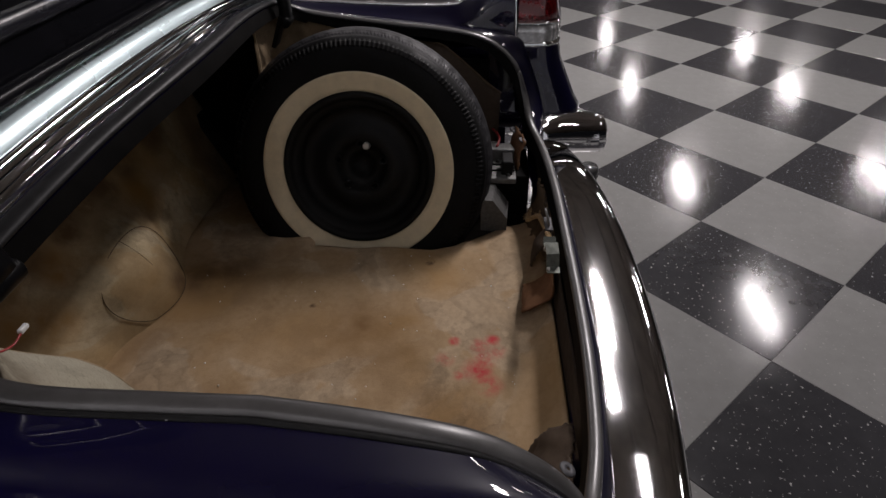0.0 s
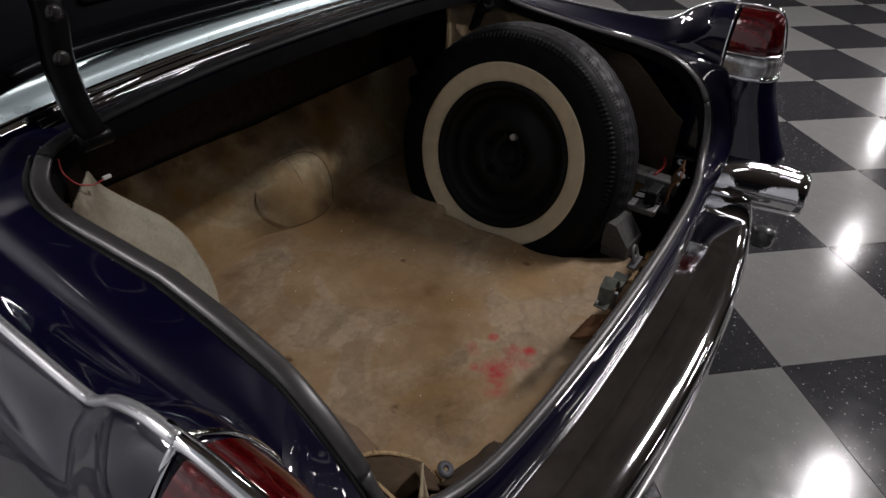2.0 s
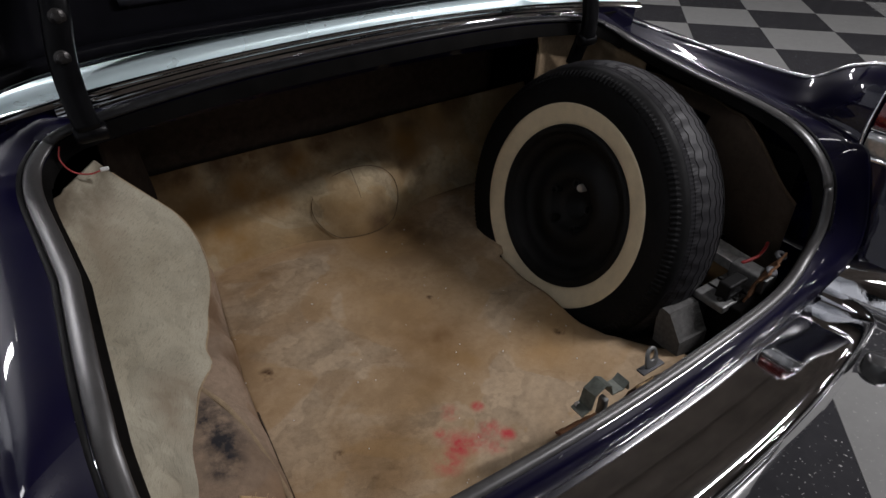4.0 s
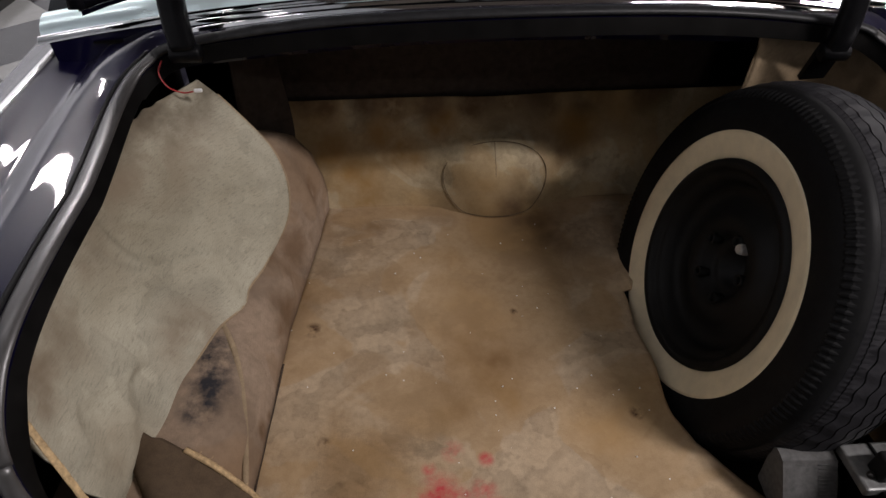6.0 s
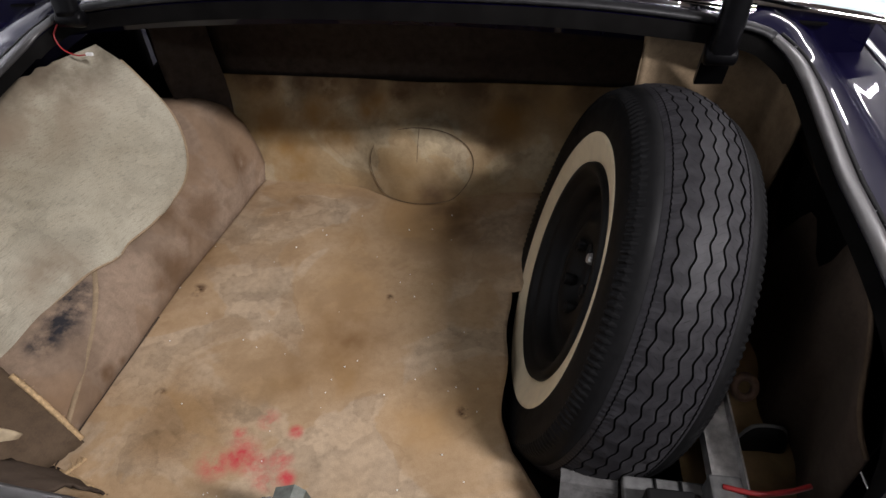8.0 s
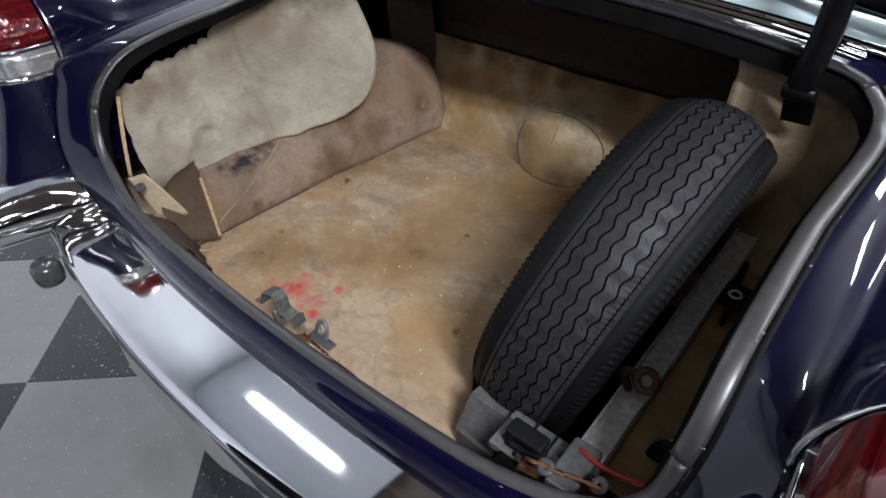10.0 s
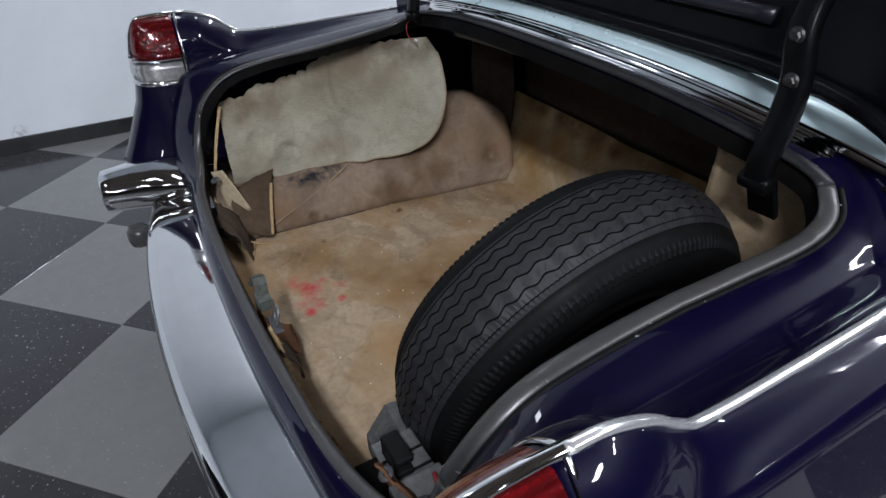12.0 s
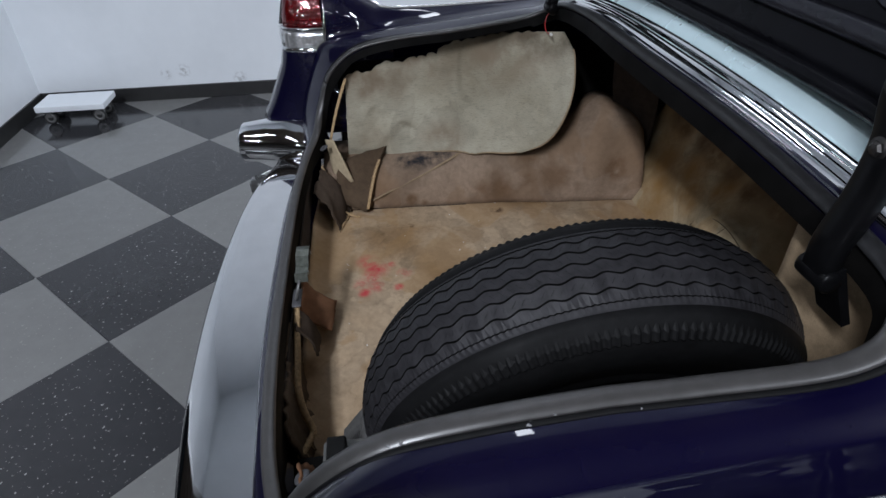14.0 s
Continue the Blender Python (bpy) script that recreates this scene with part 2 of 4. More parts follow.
SCUFF_Y = (-1.057, -1.182, -0.69)
WALL_WHITE = wall_material()
WALL_DARK = plain("dark_wall_paint", (0.07, 0.064, 0.058), 0.6, 0, 3, 0.2, 0.05)
BASE_BLACK = plain("black_vinyl_base", (0.02, 0.02, 0.02), 0.4, 0, 20, 0.2, 0.05)
CEILING_DARK = plain("grey_ceiling_boards", (0.21, 0.175, 0.145), 0.9, 0, 2, 0.3, 0.0)
WELL_BROWN = plain("dusty_brown_primer", (0.23, 0.155, 0.075), 0.8, 0, 14, 0.3, 0.3, gloss=0.2)
STEEL = plain("jack_steel", (0.50, 0.49, 0.47), 0.42, 0.5, 60, 0.3, 0.2)
RUST = plain("rusted_iron", (0.075, 0.042, 0.026), 0.7, 0.5, 80, 0.5, 0.5)
RED_PAINT = plain("red_enamel", (0.30, 0.02, 0.02), 0.4, 0, 40, 0.2, 0.1)
BAND = plain("pale_satin_moulding", (0.76, 0.92, 0.95), 0.28, 0.48, 9, 0.06, 0.0)
STEEL_GREY = plain("grey_bracket_metal", (0.17, 0.17, 0.165), 0.5, 0.5, 60, 0.25, 0.2)
LUG_METAL = plain("dull_lug_metal", (0.075, 0.075, 0.08), 0.6, 0.4, 70, 0.35, 0.3)
CUP_GREY = plain("smoked_plastic", (0.05, 0.05, 0.05), 0.15, 0.0, 30, 0.2, 0.0, 0.5)
LATCH_METAL = plain("dull_latch_metal", (0.13, 0.14, 0.122), 0.5, 0.6, 70, 0.35, 0.3)
plain_chip = plain("pale_paint_chip", (0.22, 0.22, 0.23), 0.35, 0.4, 90, 0.4, 0.2)
CHOCK_GREY = plain("grey_rubber_pad", (0.085, 0.083, 0.08), 0.75, 0, 90, 0.3, 0.4, gloss=0.3)


def lens_material(name, color, rough=0.08, metal=0.0):
    """Pressed glass over a bright reflector: fine flutes and small facets."""
    m, tree, bsdf = node_material(name)
    co = texcoord(tree)
    w = tree.nodes.new("ShaderNodeTexWave")
    w.inputs["Scale"].default_value, w.inputs["Distortion"].default_value = 28, 0.6
    link(tree, co, w.inputs["Vector"])
    facets = tree.nodes.new("ShaderNodeTexVoronoi")
    facets.inputs["Scale"].default_value = 85
    link(tree, co, facets.inputs["Vector"])
    deep = mix(tree, w.outputs["Fac"], tuple(c * 0.55 for c in color), color)
    link(tree, mix(tree, 0.45, deep, ramp(tree, facets.outputs["Distance"], [(0.05, 1.0), (0.55, 0.45)]), "MULTIPLY"), bsdf.inputs["Base Color"])
    bsdf.inputs["Roughness"].default_value = rough
    bsdf.inputs["Metallic"].default_value = metal
    bsdf.inputs["Coat Weight"].default_value = 1.0
    bsdf.inputs["Coat Roughness"].default_value = 0.03
    bump(tree, bsdf, mix(tree, 0.5, w.outputs["Fac"], facets.outputs["Distance"]), 0.35, 0.003)
    return m


RED_LENS = lens_material("red_lens", (0.15, 0.004, 0.006), 0.14, 0.30)
CLEAR_LENS = lens_material("clear_lens", (0.80, 0.80, 0.80), 0.14, 0.65)


# ---------------------------------------------------------------- mesh helpers
def part(name, bm, material, parent=None, label="", smooth=True):
    mesh = bpy.data.meshes.new(name)
    bm.normal_update()
    bm.to_mesh(mesh)
    bm.free()
    for p in mesh.polygons:
        p.use_smooth = smooth
    mats = material if isinstance(material, (list, tuple)) else [material]
    for m in mats:
        mesh.materials.append(m)
    ob = new(name, mesh)
    if parent is not None:
        ob.parent = parent
    if label:
        ob["label"] = label
    return ob


def grid(rows, closed_u=False, closed_v=False, bm=None):
    """A sheet through rows of points."""
    bm = bm or bmesh.new()
    vs = [[bm.verts.new(p) for p in row] for row in rows]
    nu, nv = len(vs), len(vs[0])
    for i in range(nu if closed_u else nu - 1):
        for j in range(nv if closed_v else nv - 1):
            a, b, c, d = vs[i][j], vs[i][(j + 1) % nv], vs[(i + 1) % nu][(j + 1) % nv], vs[(i + 1) % nu][j]
            bm.faces.new((a, b, c, d))
    return bm


def box(size, at=(0, 0, 0), bevel=0.0, m=None, bm=None, segments=2):
    bm = bm or bmesh.new()
    mat = (m or Matrix.Identity(4)) @ Matrix.Translation(at) @ Matrix.Diagonal((*size, 1))
    made = bmesh.ops.create_cube(bm, size=1.0, matrix=mat)
    if bevel:
        vs = set(made["verts"])
        edges = [e for e in bm.edges if e.verts[0] in vs and e.verts[1] in vs]
        bmesh.ops.bevel(bm, geom=edges, offset=bevel, segments=segments, affect="EDGES", profile=0.5)
    return bm


def thicken(ob, amount, offset=-1):
    s = ob.modifiers.new("thickness", "SOLIDIFY")
    s.thickness, s.offset = amount, offset
    return ob


def spline(points, n=10, closed=False):
    """Catmull-Rom through points."""
    p = [Vector(q) for q in points]
    if closed:
        p = [p[-1]] + p + [p[0], p[1]]
    else:
        p = [2 * p[0] - p[1]] + p + [2 * p[-1] - p[-2]]
    out = []
    for i in range(1, len(p) - 2):
        a, b, c, d = p[i - 1:i + 3]
        for k in range(n):
            u = k / n
            out.append(0.5 * (2 * b + (c - a) * u + (2 * a - 5 * b + 4 * c - d) * u * u + (3 * b - a - 3 * c + d) * u ** 3))
    if not closed:
        out.append(p[-2])
    return out


def sweep(points, section, closed=False, up=Vector((0, 0, 1)), bm=None, cap=True):
    """Carries a closed section of (side, up) pairs along a path."""
    bm = bm or bmesh.new()
    n = len(points)
    rows = []
    for i, p in enumerate(points):
        a = points[i - 1] if (i or closed) else points[0]
        b = points[(i + 1) % n] if (i < n - 1 or closed) else points[-1]
        t = (b - a).normalized()
        side = t.cross(up).normalized()
        top = side.cross(t)
        rows.append([p + side * s + top * h for s, h in section])
    vs = [[bm.verts.new(q) for q in r] for r in rows]
    m = len(section)
    for i in range(n if closed else n - 1):
        for j in range(m):
            bm.faces.new((vs[i][j], vs[i][(j + 1) % m], vs[(i + 1) % n][(j + 1) % m], vs[(i + 1) % n][j]))
    if not closed and cap:
        bm.faces.new(vs[0])
        bm.faces.new(vs[-1][::-1])
    bmesh.ops.recalc_face_normals(bm, faces=bm.faces)
    return bm


def ring(r, n=8, squash=1.0):
    return [(r * math.cos(2 * math.pi * k / n), squash * r * math.sin(2 * math.pi * k / n)) for k in range(n)]


def lathe(profile, segments=96, bm=None, m=None):
    """Turns (axis, radius) pairs round the local x axis."""
    m = m or Matrix.Identity(4)
    rows = []
    for k in range(segments):
        a = 2 * math.pi * k / segments
        rows.append([m @ Vector((x, r * math.cos(a), r * math.sin(a))) for x, r in profile])
    return grid(rows, closed_u=True, bm=bm)


def empty(name, at=(0, 0, 0)):
    e = new(name)
    e.location = at
    e.empty_display_size = 0.1
    return e


# ---------------------------------------------------------------- showroom
floor = part("floor", box((70, 60, 0.2), (14, 10, FLOOR - 0.104)), plain("floor_screed", (0.16, 0.16, 0.16), 0.4), smooth=False)
tagged(floor, "polished grey and black checked showroom floor", "floor", kind="structure")


def wall(name, size, at, label, material=WALL_WHITE):
    ob = part(name, box(size, at), material, smooth=False)
    return tagged(ob, label, "wall", kind="structure")


wall("wall_west", (0.15, 30, 4.3), (-3.17, 12.965, 2.15), "white painted showroom wall")
wall("wall_south", (1.9, 0.15, 4.3), (-2.145, -2.11, 2.15), "white painted wall end")
wall("wall_north", (46, 0.15, 4.3), (19.8, 28.0, 2.15), "dark painted far showroom wall", WALL_DARK)
wall("wall_east", (0.15, 46, 4.3), (30.0, 5.0, 2.15), "dark painted far showroom wall", WALL_DARK)
wall("wall_far_south", (46, 0.15, 4.3), (19.8, -16.0, 2.15), "dark painted far showroom wall", WALL_DARK)
base = part("baseboard", box((0.012, 30, 0.095), (-3.089, 12.965, FLOOR + 0.0475), 0.003), BASE_BLACK, smooth=False)
base_end = part("baseboard", box((1.88, 0.012, 0.095), (-2.135, -2.029, FLOOR + 0.0475), 0.003), BASE_BLACK, smooth=False)
tagged(base_end, "black rubber skirting along the wall end", "baseboard", kind="structure")
tagged(base, "black rubber skirting along the white wall", "baseboard", kind="structure")
bm = box((46, 46, 0.1), (19.0, 5.0, CEILING + 0.06))
for k in range(76):
    # joists
    box((46, 0.09, 0.09), (19.0, -17.8 + 0.6 * k, CEILING - 0.039), bm=bm)
ceiling = part("ceiling", bm, CEILING_DARK, smooth=False)
soffit = part("soffit", box((2.1, 30, .02), (-2.04, 12.965, CEILING - 0.096)), WALL_WHITE, smooth=False)
tagged(soffit, "white painted soffit along the white wall", "ceiling", kind="structure")
tagged(ceiling, "dark brown showroom ceiling with close joists", "ceiling", kind="structure")

# ---------------------------------------------------------------- car body
LIP = [(0, -.036, .640), (.285, -.031, .647), (.514, -.014, .651), (.655, .016, .675), (.728, .040, .745), (.747, .080, .845), (.748, .17, .920),
       (.757, .30, .950), (.775, .536, .970), (.785, .72, .990), (.755, .80, 1.020), (.672, .828, 1.050), (.380, .81, 1.090), (0, .785, 1.108)]
# the painted strip beside the opening
SKIRT = [(0, -.045, -.045), (0, -.045, -.045), (.01, -.045, -.045), (.05, -.05, -.03), (.07, -.03, 0), (.075, -.01, .008), (.075, 0, .01),
         (.08, 0, -.003), (.08, 0, -.008), (.085, .01, -.01), (.08, .05, 0), (.03, .030, .005), (0, .028, .006), (0, .028, .006)]


def mirror_loop(half):
    return [Vector(p) for p in half] + [Vector((-x, y, z)) for x, y, z in half[-2:0:-1]]


lip_path = spline(mirror_loop(LIP), 8, closed=True)
skirt_path = spline(mirror_loop(SKIRT), 8, closed=True)
# the opening is a little wider towards its rear
for p in lip_path:
    rear = min(1, max(0, (.45 - p.y) / .3))
    p.x += .012 + .022 * rear if p.x > .3 else .012 - .036 * rear if p.x < -.3 else .012 + (p.x * .097 - .007) * rear

car = tagged(empty("car"), "dark navy blue fifties sedan, its boot open, on the checked floor", "car")

# flange, rolled edge and strip round the opening
rows = []
for p, s in zip(lip_path, skirt_path):
    o = s.normalized()
    rows.append([p - o * 0.02, p, p + o * 0.012 + Vector((0, 0, 0.006))])
opening = part("boot_opening", grid(rows, closed_u=True), PAINT, car, "painted boot opening flange")

rows = []
for k in range(11 * 8, 15 * 8 + 1):
    p, s = lip_path[k], skirt_path[k]
    rows.append([p + s.normalized() * 0.012 + Vector((0, 0, 0.006)), p + s * 0.35 + Vector((0, 0, 0.006)), p + s * 0.7 + Vector((0, 0, .003)), p + s])
part("deck_edge", grid(rows), PAINT, car, "navy strip ahead of the boot opening")

rows = []
for k, (p, s) in enumerate(zip(lip_path, skirt_path)):
    o = s.normalized()
    side = min(1, max(0, (p.y - .06) / .10))
    deep = .030 if abs(k - 13 * 8) < 30 else .055 - .033 * side
    rows.append([p - o * 0.030 + Vector((0, 0, -deep)), p - o * 0.027 + Vector((0, 0, -0.018)), p - o * 0.0195 + Vector((0, 0, -.0005))])
part("inner_flange", grid(rows, closed_u=True), TRUNK_BLACK, opening, "black inner flange")

# rubber seal in the gutter, thin along the sill, broad and flattened at the sides
def strip(first, last, material, label, r=.0125, flat=.62):
    pts = [lip_path[k % 208] - skirt_path[k % 208].normalized() * 0.006 + Vector((0, 0, 0.005)) for k in range(first, last + 1)]
    return part("weatherstrip", sweep(pts, ring(r, 12, flat)), material, car, label)


strip(-38, 38, SEAL, "worn grey rubber weatherstrip")
strip(38, 83, SEAL, "flattened grey rubber weatherstrip, chipped", .0155, .45)
strip(-83, -38, SEAL, "flattened grey rubber weatherstrip, chipped", .0155, .45)
# dark groove between the seal and the painted edge
for first, last in ((-83, -30), (30, 83)):
    pts = [lip_path[k % 208] + skirt_path[k % 208].normalized() * 0.0145 + Vector((0, 0, 0.0065)) for k in range(first, last + 1)]
    part("seal_groove", sweep(pts, ring(.0048, 8, .6)), RUBBER, car, "black groove beside the weatherstrip")
# front run of the seal, the lid's shade put into its colour
strip(83, 125, RUBBER_LID_SHADE, "worn rubber weatherstrip, darkened for the lid's shade", .0165, .5)

CREST = [(.950, .087, 1.070), (.950, .14, 1.065), (.950, .20, 1.040), (.950, .25, 1.004), (.950, .30, .987), (.950, .5, .985), (.950, .85, .995), (.947, 1.3, 1.01), (.932, 1.9, 1.02)]


def along(points, y):
    """x and z of a line at y."""
    for a, b in zip(points, points[1:]):
        if y <= b[1] or b is points[-1]:
            u = (y - a[1]) / (b[1] - a[1])
            return tuple(a[k] + (b[k] - a[k]) * u for k in range(3))


crest = spline(CREST, 8)
# the rear panel's outer edge, then the foot of the fin
FAR = [(0, -.066, .572), (.285, -.060, .572), (.514, -.044, .565), (.70, -.034, .59), (.835, -.03, .69), (.872, .03, .85), (.872, .080, .912), (.872, .25, .935), (.872, .536, .962), (.872, .72, .978), (.872, .83, .984), (.872, .925, .990)]
CORNER, FRONT = 6 * 8, 11 * 8
far_half = spline(FAR, 8)


def panel_row(k):
    """From the seal to the panel's outer edge."""
    p, sk, f = lip_path[k].copy(), skirt_path[k].copy(), far_half[abs(k)].copy()
    if k < 0:
        p.x, sk.x = -p.x, -sk.x
    k = abs(k)
    o = sk.normalized()
    start = p + o * 0.012 + Vector((0, 0, 0.006))
    w = min(1, max(0, (k - 18) / 22))
    # a rounded roll behind the seal, a shallow trough beside it
    round_a, round_b = Vector((0, -.007, .011)), Vector((0, -.009, .012))
    side_a, side_b = Vector((0, 0, .005)), Vector((0, 0, .006))
    # it swells up to the window moulding ahead of the corner
    swell = Vector((0, 0, .022 * max(0, k - 76) / 12))
    return [start, start.lerp(f, .30) + round_a.lerp(side_a, w) + swell, start.lerp(f, .66) + round_b.lerp(side_b, w) + swell, f]


# sideways and upward course of the wing's shoulder, with the fin and ahead of it
FIN_SIDE = [(-.070, .42), (-.064, .60), (-.052, .76), (-.035, .885), (-.014, .975), (0, 1)]
LOW_SIDE = [(-.064, .10), (-.05, .24), (-.036, .45), (-.023, .72), (-.010, .95), (0, 1)]


def fender(sign):
    rows = []
    inner = [panel_row(sign * k) for k in range(CORNER, FRONT + 1)]
    for y, up in ((1.05, .064), (1.2, .080), (1.6, .07), (1.9, .05)):
        inner.append([Vector((x, y, z + .01 * y + up * k)) for x, z, k in ((.765, 1.03, 1), (.79, 1.02, .95), (.83, .995, .6), (.865, .978, .15))])
    for lead in inner:
        f = lead[-1]
        c = Vector(along(crest, f.y))
        b = min(1, max(0, (.31 - f.y) / .20))
        b = b * b * (3 - 2 * b)
        h = c.z - f.z
        shape = [(p[0] * b + q[0] * (1 - b), p[1] * b + q[1] * (1 - b)) for p, q in zip(FIN_SIDE, LOW_SIDE)]
        row = list(lead) + [Vector((c.x + dx, f.y, f.z + h * dz)) for dx, dz in shape]
        row += [Vector((c.x - dx, f.y, f.z + h * dz)) for dx, dz in shape[-2::-1]]
        row = spline(row, 3)
        row += [Vector(q) for q in ((1.022 + .010 * b, f.y, .91), (1.053, f.y, .82), (1.076, f.y, .68), (1.066, f.y, .52), (1.03, f.y, .36), (.96, f.y, .30))]
        rows.append([(sign * q.x, q.y, q.z) for q in row])
    return part("fender", grid(rows), PAINT, car, "navy rear wing with a low fin")


PLAN = [(-.044, .30), (-.042, .07), (-.0405, .0), (-.034, -.045), (-.020, -.074), (0, -.085), (.020, -.074), (.034, -.045), (.0405, .0), (.044, .07), (.05, .30)]


def bullet_plan(sign, z, scale_x, back, cx=.948, lift=0.0):
    """The lamp's outline seen from above; back moves its tip."""
    return [(sign * (cx + x * scale_x), y if y > .05 else .05 + (y - .05) * (back + .05) / .135, z + lift) for x, y in PLAN]


def tail_column(sign):
    """The wing's end below and round the tail lamp."""
    rows = []
    for z, sx, back, cx in ((0.585, 1.7, .06, .935), (0.606, 2.05, .135, .934), (0.620, 2.14, .168, .934), (0.636, 2.16, .180, .935), (0.655, 2.10, .174, .937), (0.69, 1.98, .152, .941), (0.75, 1.86, .124, .945), (0.82, 1.78, .092, .948), (0.872, 1.74, .080, .948)):
        rows.append(bullet_plan(sign, z, sx, back, cx))
    part("wing_end", grid(rows), PAINT, car, "navy wing end under the tail lamp")
    rows = []
    for z, sx in ((0.80, 1.60), (0.95, 1.58), (1.0, 1.38), (1.03, 1.08), (1.048, .7), (1.060, .25)):
        rows.append([(sign * (.948 + x * sx), y, z) for x, y in ((-.044, .15), (-.044, .10), (-.042, .074), (.042, .074), (.044, .10), (.044, .15))])
    bm = grid(rows)
    bm.faces.new([v for v in bm.verts][-6:])
    return part("fin", bm, PAINT, car, "navy fin ahead of the tail lamp")


def crest_trim(sign):
    pts = [Vector((sign * p.x, p.y, p.z + 0.003)) for p in spline(CREST[:-1], 6)]
    return part("trim", sweep(pts, ring(0.0075, 12, 0.7)), TRIM, car, "bright chrome strip on the fin")


def tail_lamp(sign):
    lamp = empty("tail_lamp")
    lamp.parent = car
    lamp["label"] = "red over clear tail lamp in a chrome rim"

    def shell(name, levels, material, label):
        rows = []
        for z, sx, back in levels:
            rows.append([p for p in bullet_plan(sign, z, sx, back)[1:-1]])
        bm = grid(rows)
        n = len(rows[0])
        vs = [v for v in bm.verts]
        bm.faces.new(vs[:n])
        bm.faces.new(vs[-n:])
        bmesh.ops.recalc_face_normals(bm, faces=bm.faces)
        return part(name, bm, material, lamp, label)

    shell("red_lens", ((.950, 1.70, .070), (.98, 1.58, .067), (1.01, 1.38, .062), (1.034, 1.10, .056), (1.050, .80, .049), (1.060, .50, .042), (1.066, .25, .036)), RED_LENS, "deep red lens")
    shell("clear_lens", ((.884, 1.70, .076), (.892, 1.74, .080), (.92, 1.75, .081), (.940, 1.73, .077)), CLEAR_LENS, "ribbed clear lens")
    shell("rim", ((.950, 1.75, .076), (.945, 1.77, .079), (.952, 1.73, .074)), CHROME, "chrome band")
    shell("rim", ((.872, 1.74, .080), (.877, 1.78, .084), (.886, 1.75, .081)), CHROME, "chrome band")
    ridge = [Vector((sign * .948, y, z)) for y, z in ((.11, 1.070), (.05, 1.073), (.0, 1.071), (-.026, 1.066), (-.042, 1.050), (-.056, 1.02), (-.072, .955))]
    part("ridge_strip", sweep(spline(ridge, 5), ring(.009, 8, .7)), CHROME, lamp, "chrome strip down the lens")
    edge = [Vector((sign * x, y, z)) for x, y, z in ((0.870, .076, .874), (0.869, .078, .945), (0.882, .080, .99), (0.902, .082, 1.03), (0.924, .084, 1.056), (0.948, .086, 1.071), (0.972, .084, 1.056), (0.994, .082, 1.03), (1.014, .080, .99), (1.026, .078, .945))]
    part("rim", sweep(spline(edge, 5), ring(0.0048, 8)), CHROME, lamp, "chrome rim")
    return lamp


def road_wheel(sign):
    wheel = empty("wheel")
    wheel.parent = car
    m = Matrix.Translation((sign * .80, 1.35, .365 + FLOOR))
    part("tyre", lathe([(-.09, .21), (-.10, .28), (-.085, .345), (-.06, .365), (.06, .365), (.085, .345), (.10, .28), (.09, .21), (-.09, .21)], 64, m=m), RUBBER, wheel)
    part("rim", lathe([(-.09, .21), (-.04, .19), (-.03, .0)], 48, m=m), RIM, wheel)
    part("rim", lathe([(.09, .21), (.04, .19), (.03, .0)], 48, m=m), RIM, wheel)


for side in (1, -1):
    road_wheel(side)
    fender(side)
    tail_column(side)
    crest_trim(side)
    tail_lamp(side)


def settle():
    """The car's left flank sits slightly higher."""
    for ob in car.children_recursive:
        if ob.type == "MESH" and ob.parent.name.split(".")[0] != "wheel":
            for v in ob.data.vertices:
                k = min(1, max(0, (-v.co.x - .77) / .10))
                k = k * k * (3 - 2 * k)
                v.co.z += .018 * k


# rear panel between the opening and the bumper, and the corner faces
rows = []
for k in range(-CORNER, CORNER + 1):
    row = panel_row(k)
    row = spline(row, 4)
    row = row + [row[-1] + Vector((.010, 0.05, -0.06))]
    rows.append([(q.x if k >= 0 else -q.x, q.y, q.z) for q in row])
part("rear_panel", grid(rows), PAINT, car, "navy lower rear panel")

# bumper
bumper = empty("bumper")
bumper.parent = car
bumper["label"] = "polished chrome rear bumper with bullet ends"
rows = []
for i in range(97):
    u = -1 + 2 * i / 96
    x = u * 0.83
    a = abs(u)
    lift = -0.045 * max(0, (a - .45) / .55) ** 2
    y0 = -0.064 + 0.10 * min(abs(x), .76) ** 2
    w = (0.169 - 0.028 * x * x - 0.10 * max(0, x * x - .76 ** 2)) / 1.02
    # inner edge, plane top that falls outward, bevel, face
    rows.append([(x, y0 + d, .583 + lift + h) for d, h in ((.012, -.06), (.010, -.008), (.004, -.001), (-.004, 0), (-.02, -.0002), (-.25 * w, -.004 * w), (-.5 * w, -.014 * w), (-.75 * w, -.034 * w), (-.86 * w, -.050 * w), (-.925 * w, -.075 * w), (-.965 * w, -.115 * w), (-.99 * w, -.165 * w), (-1.008 * w, -.23 * w), (-1.02 * w, -.33 * w), (-w - .004, -.13), (-w + .006, -.18), (-w + .025, -.225), (-w + .05, -.25))])
blade = part("bumper_blade", grid(rows), CHROME, bumper, "wide curved chrome blade")


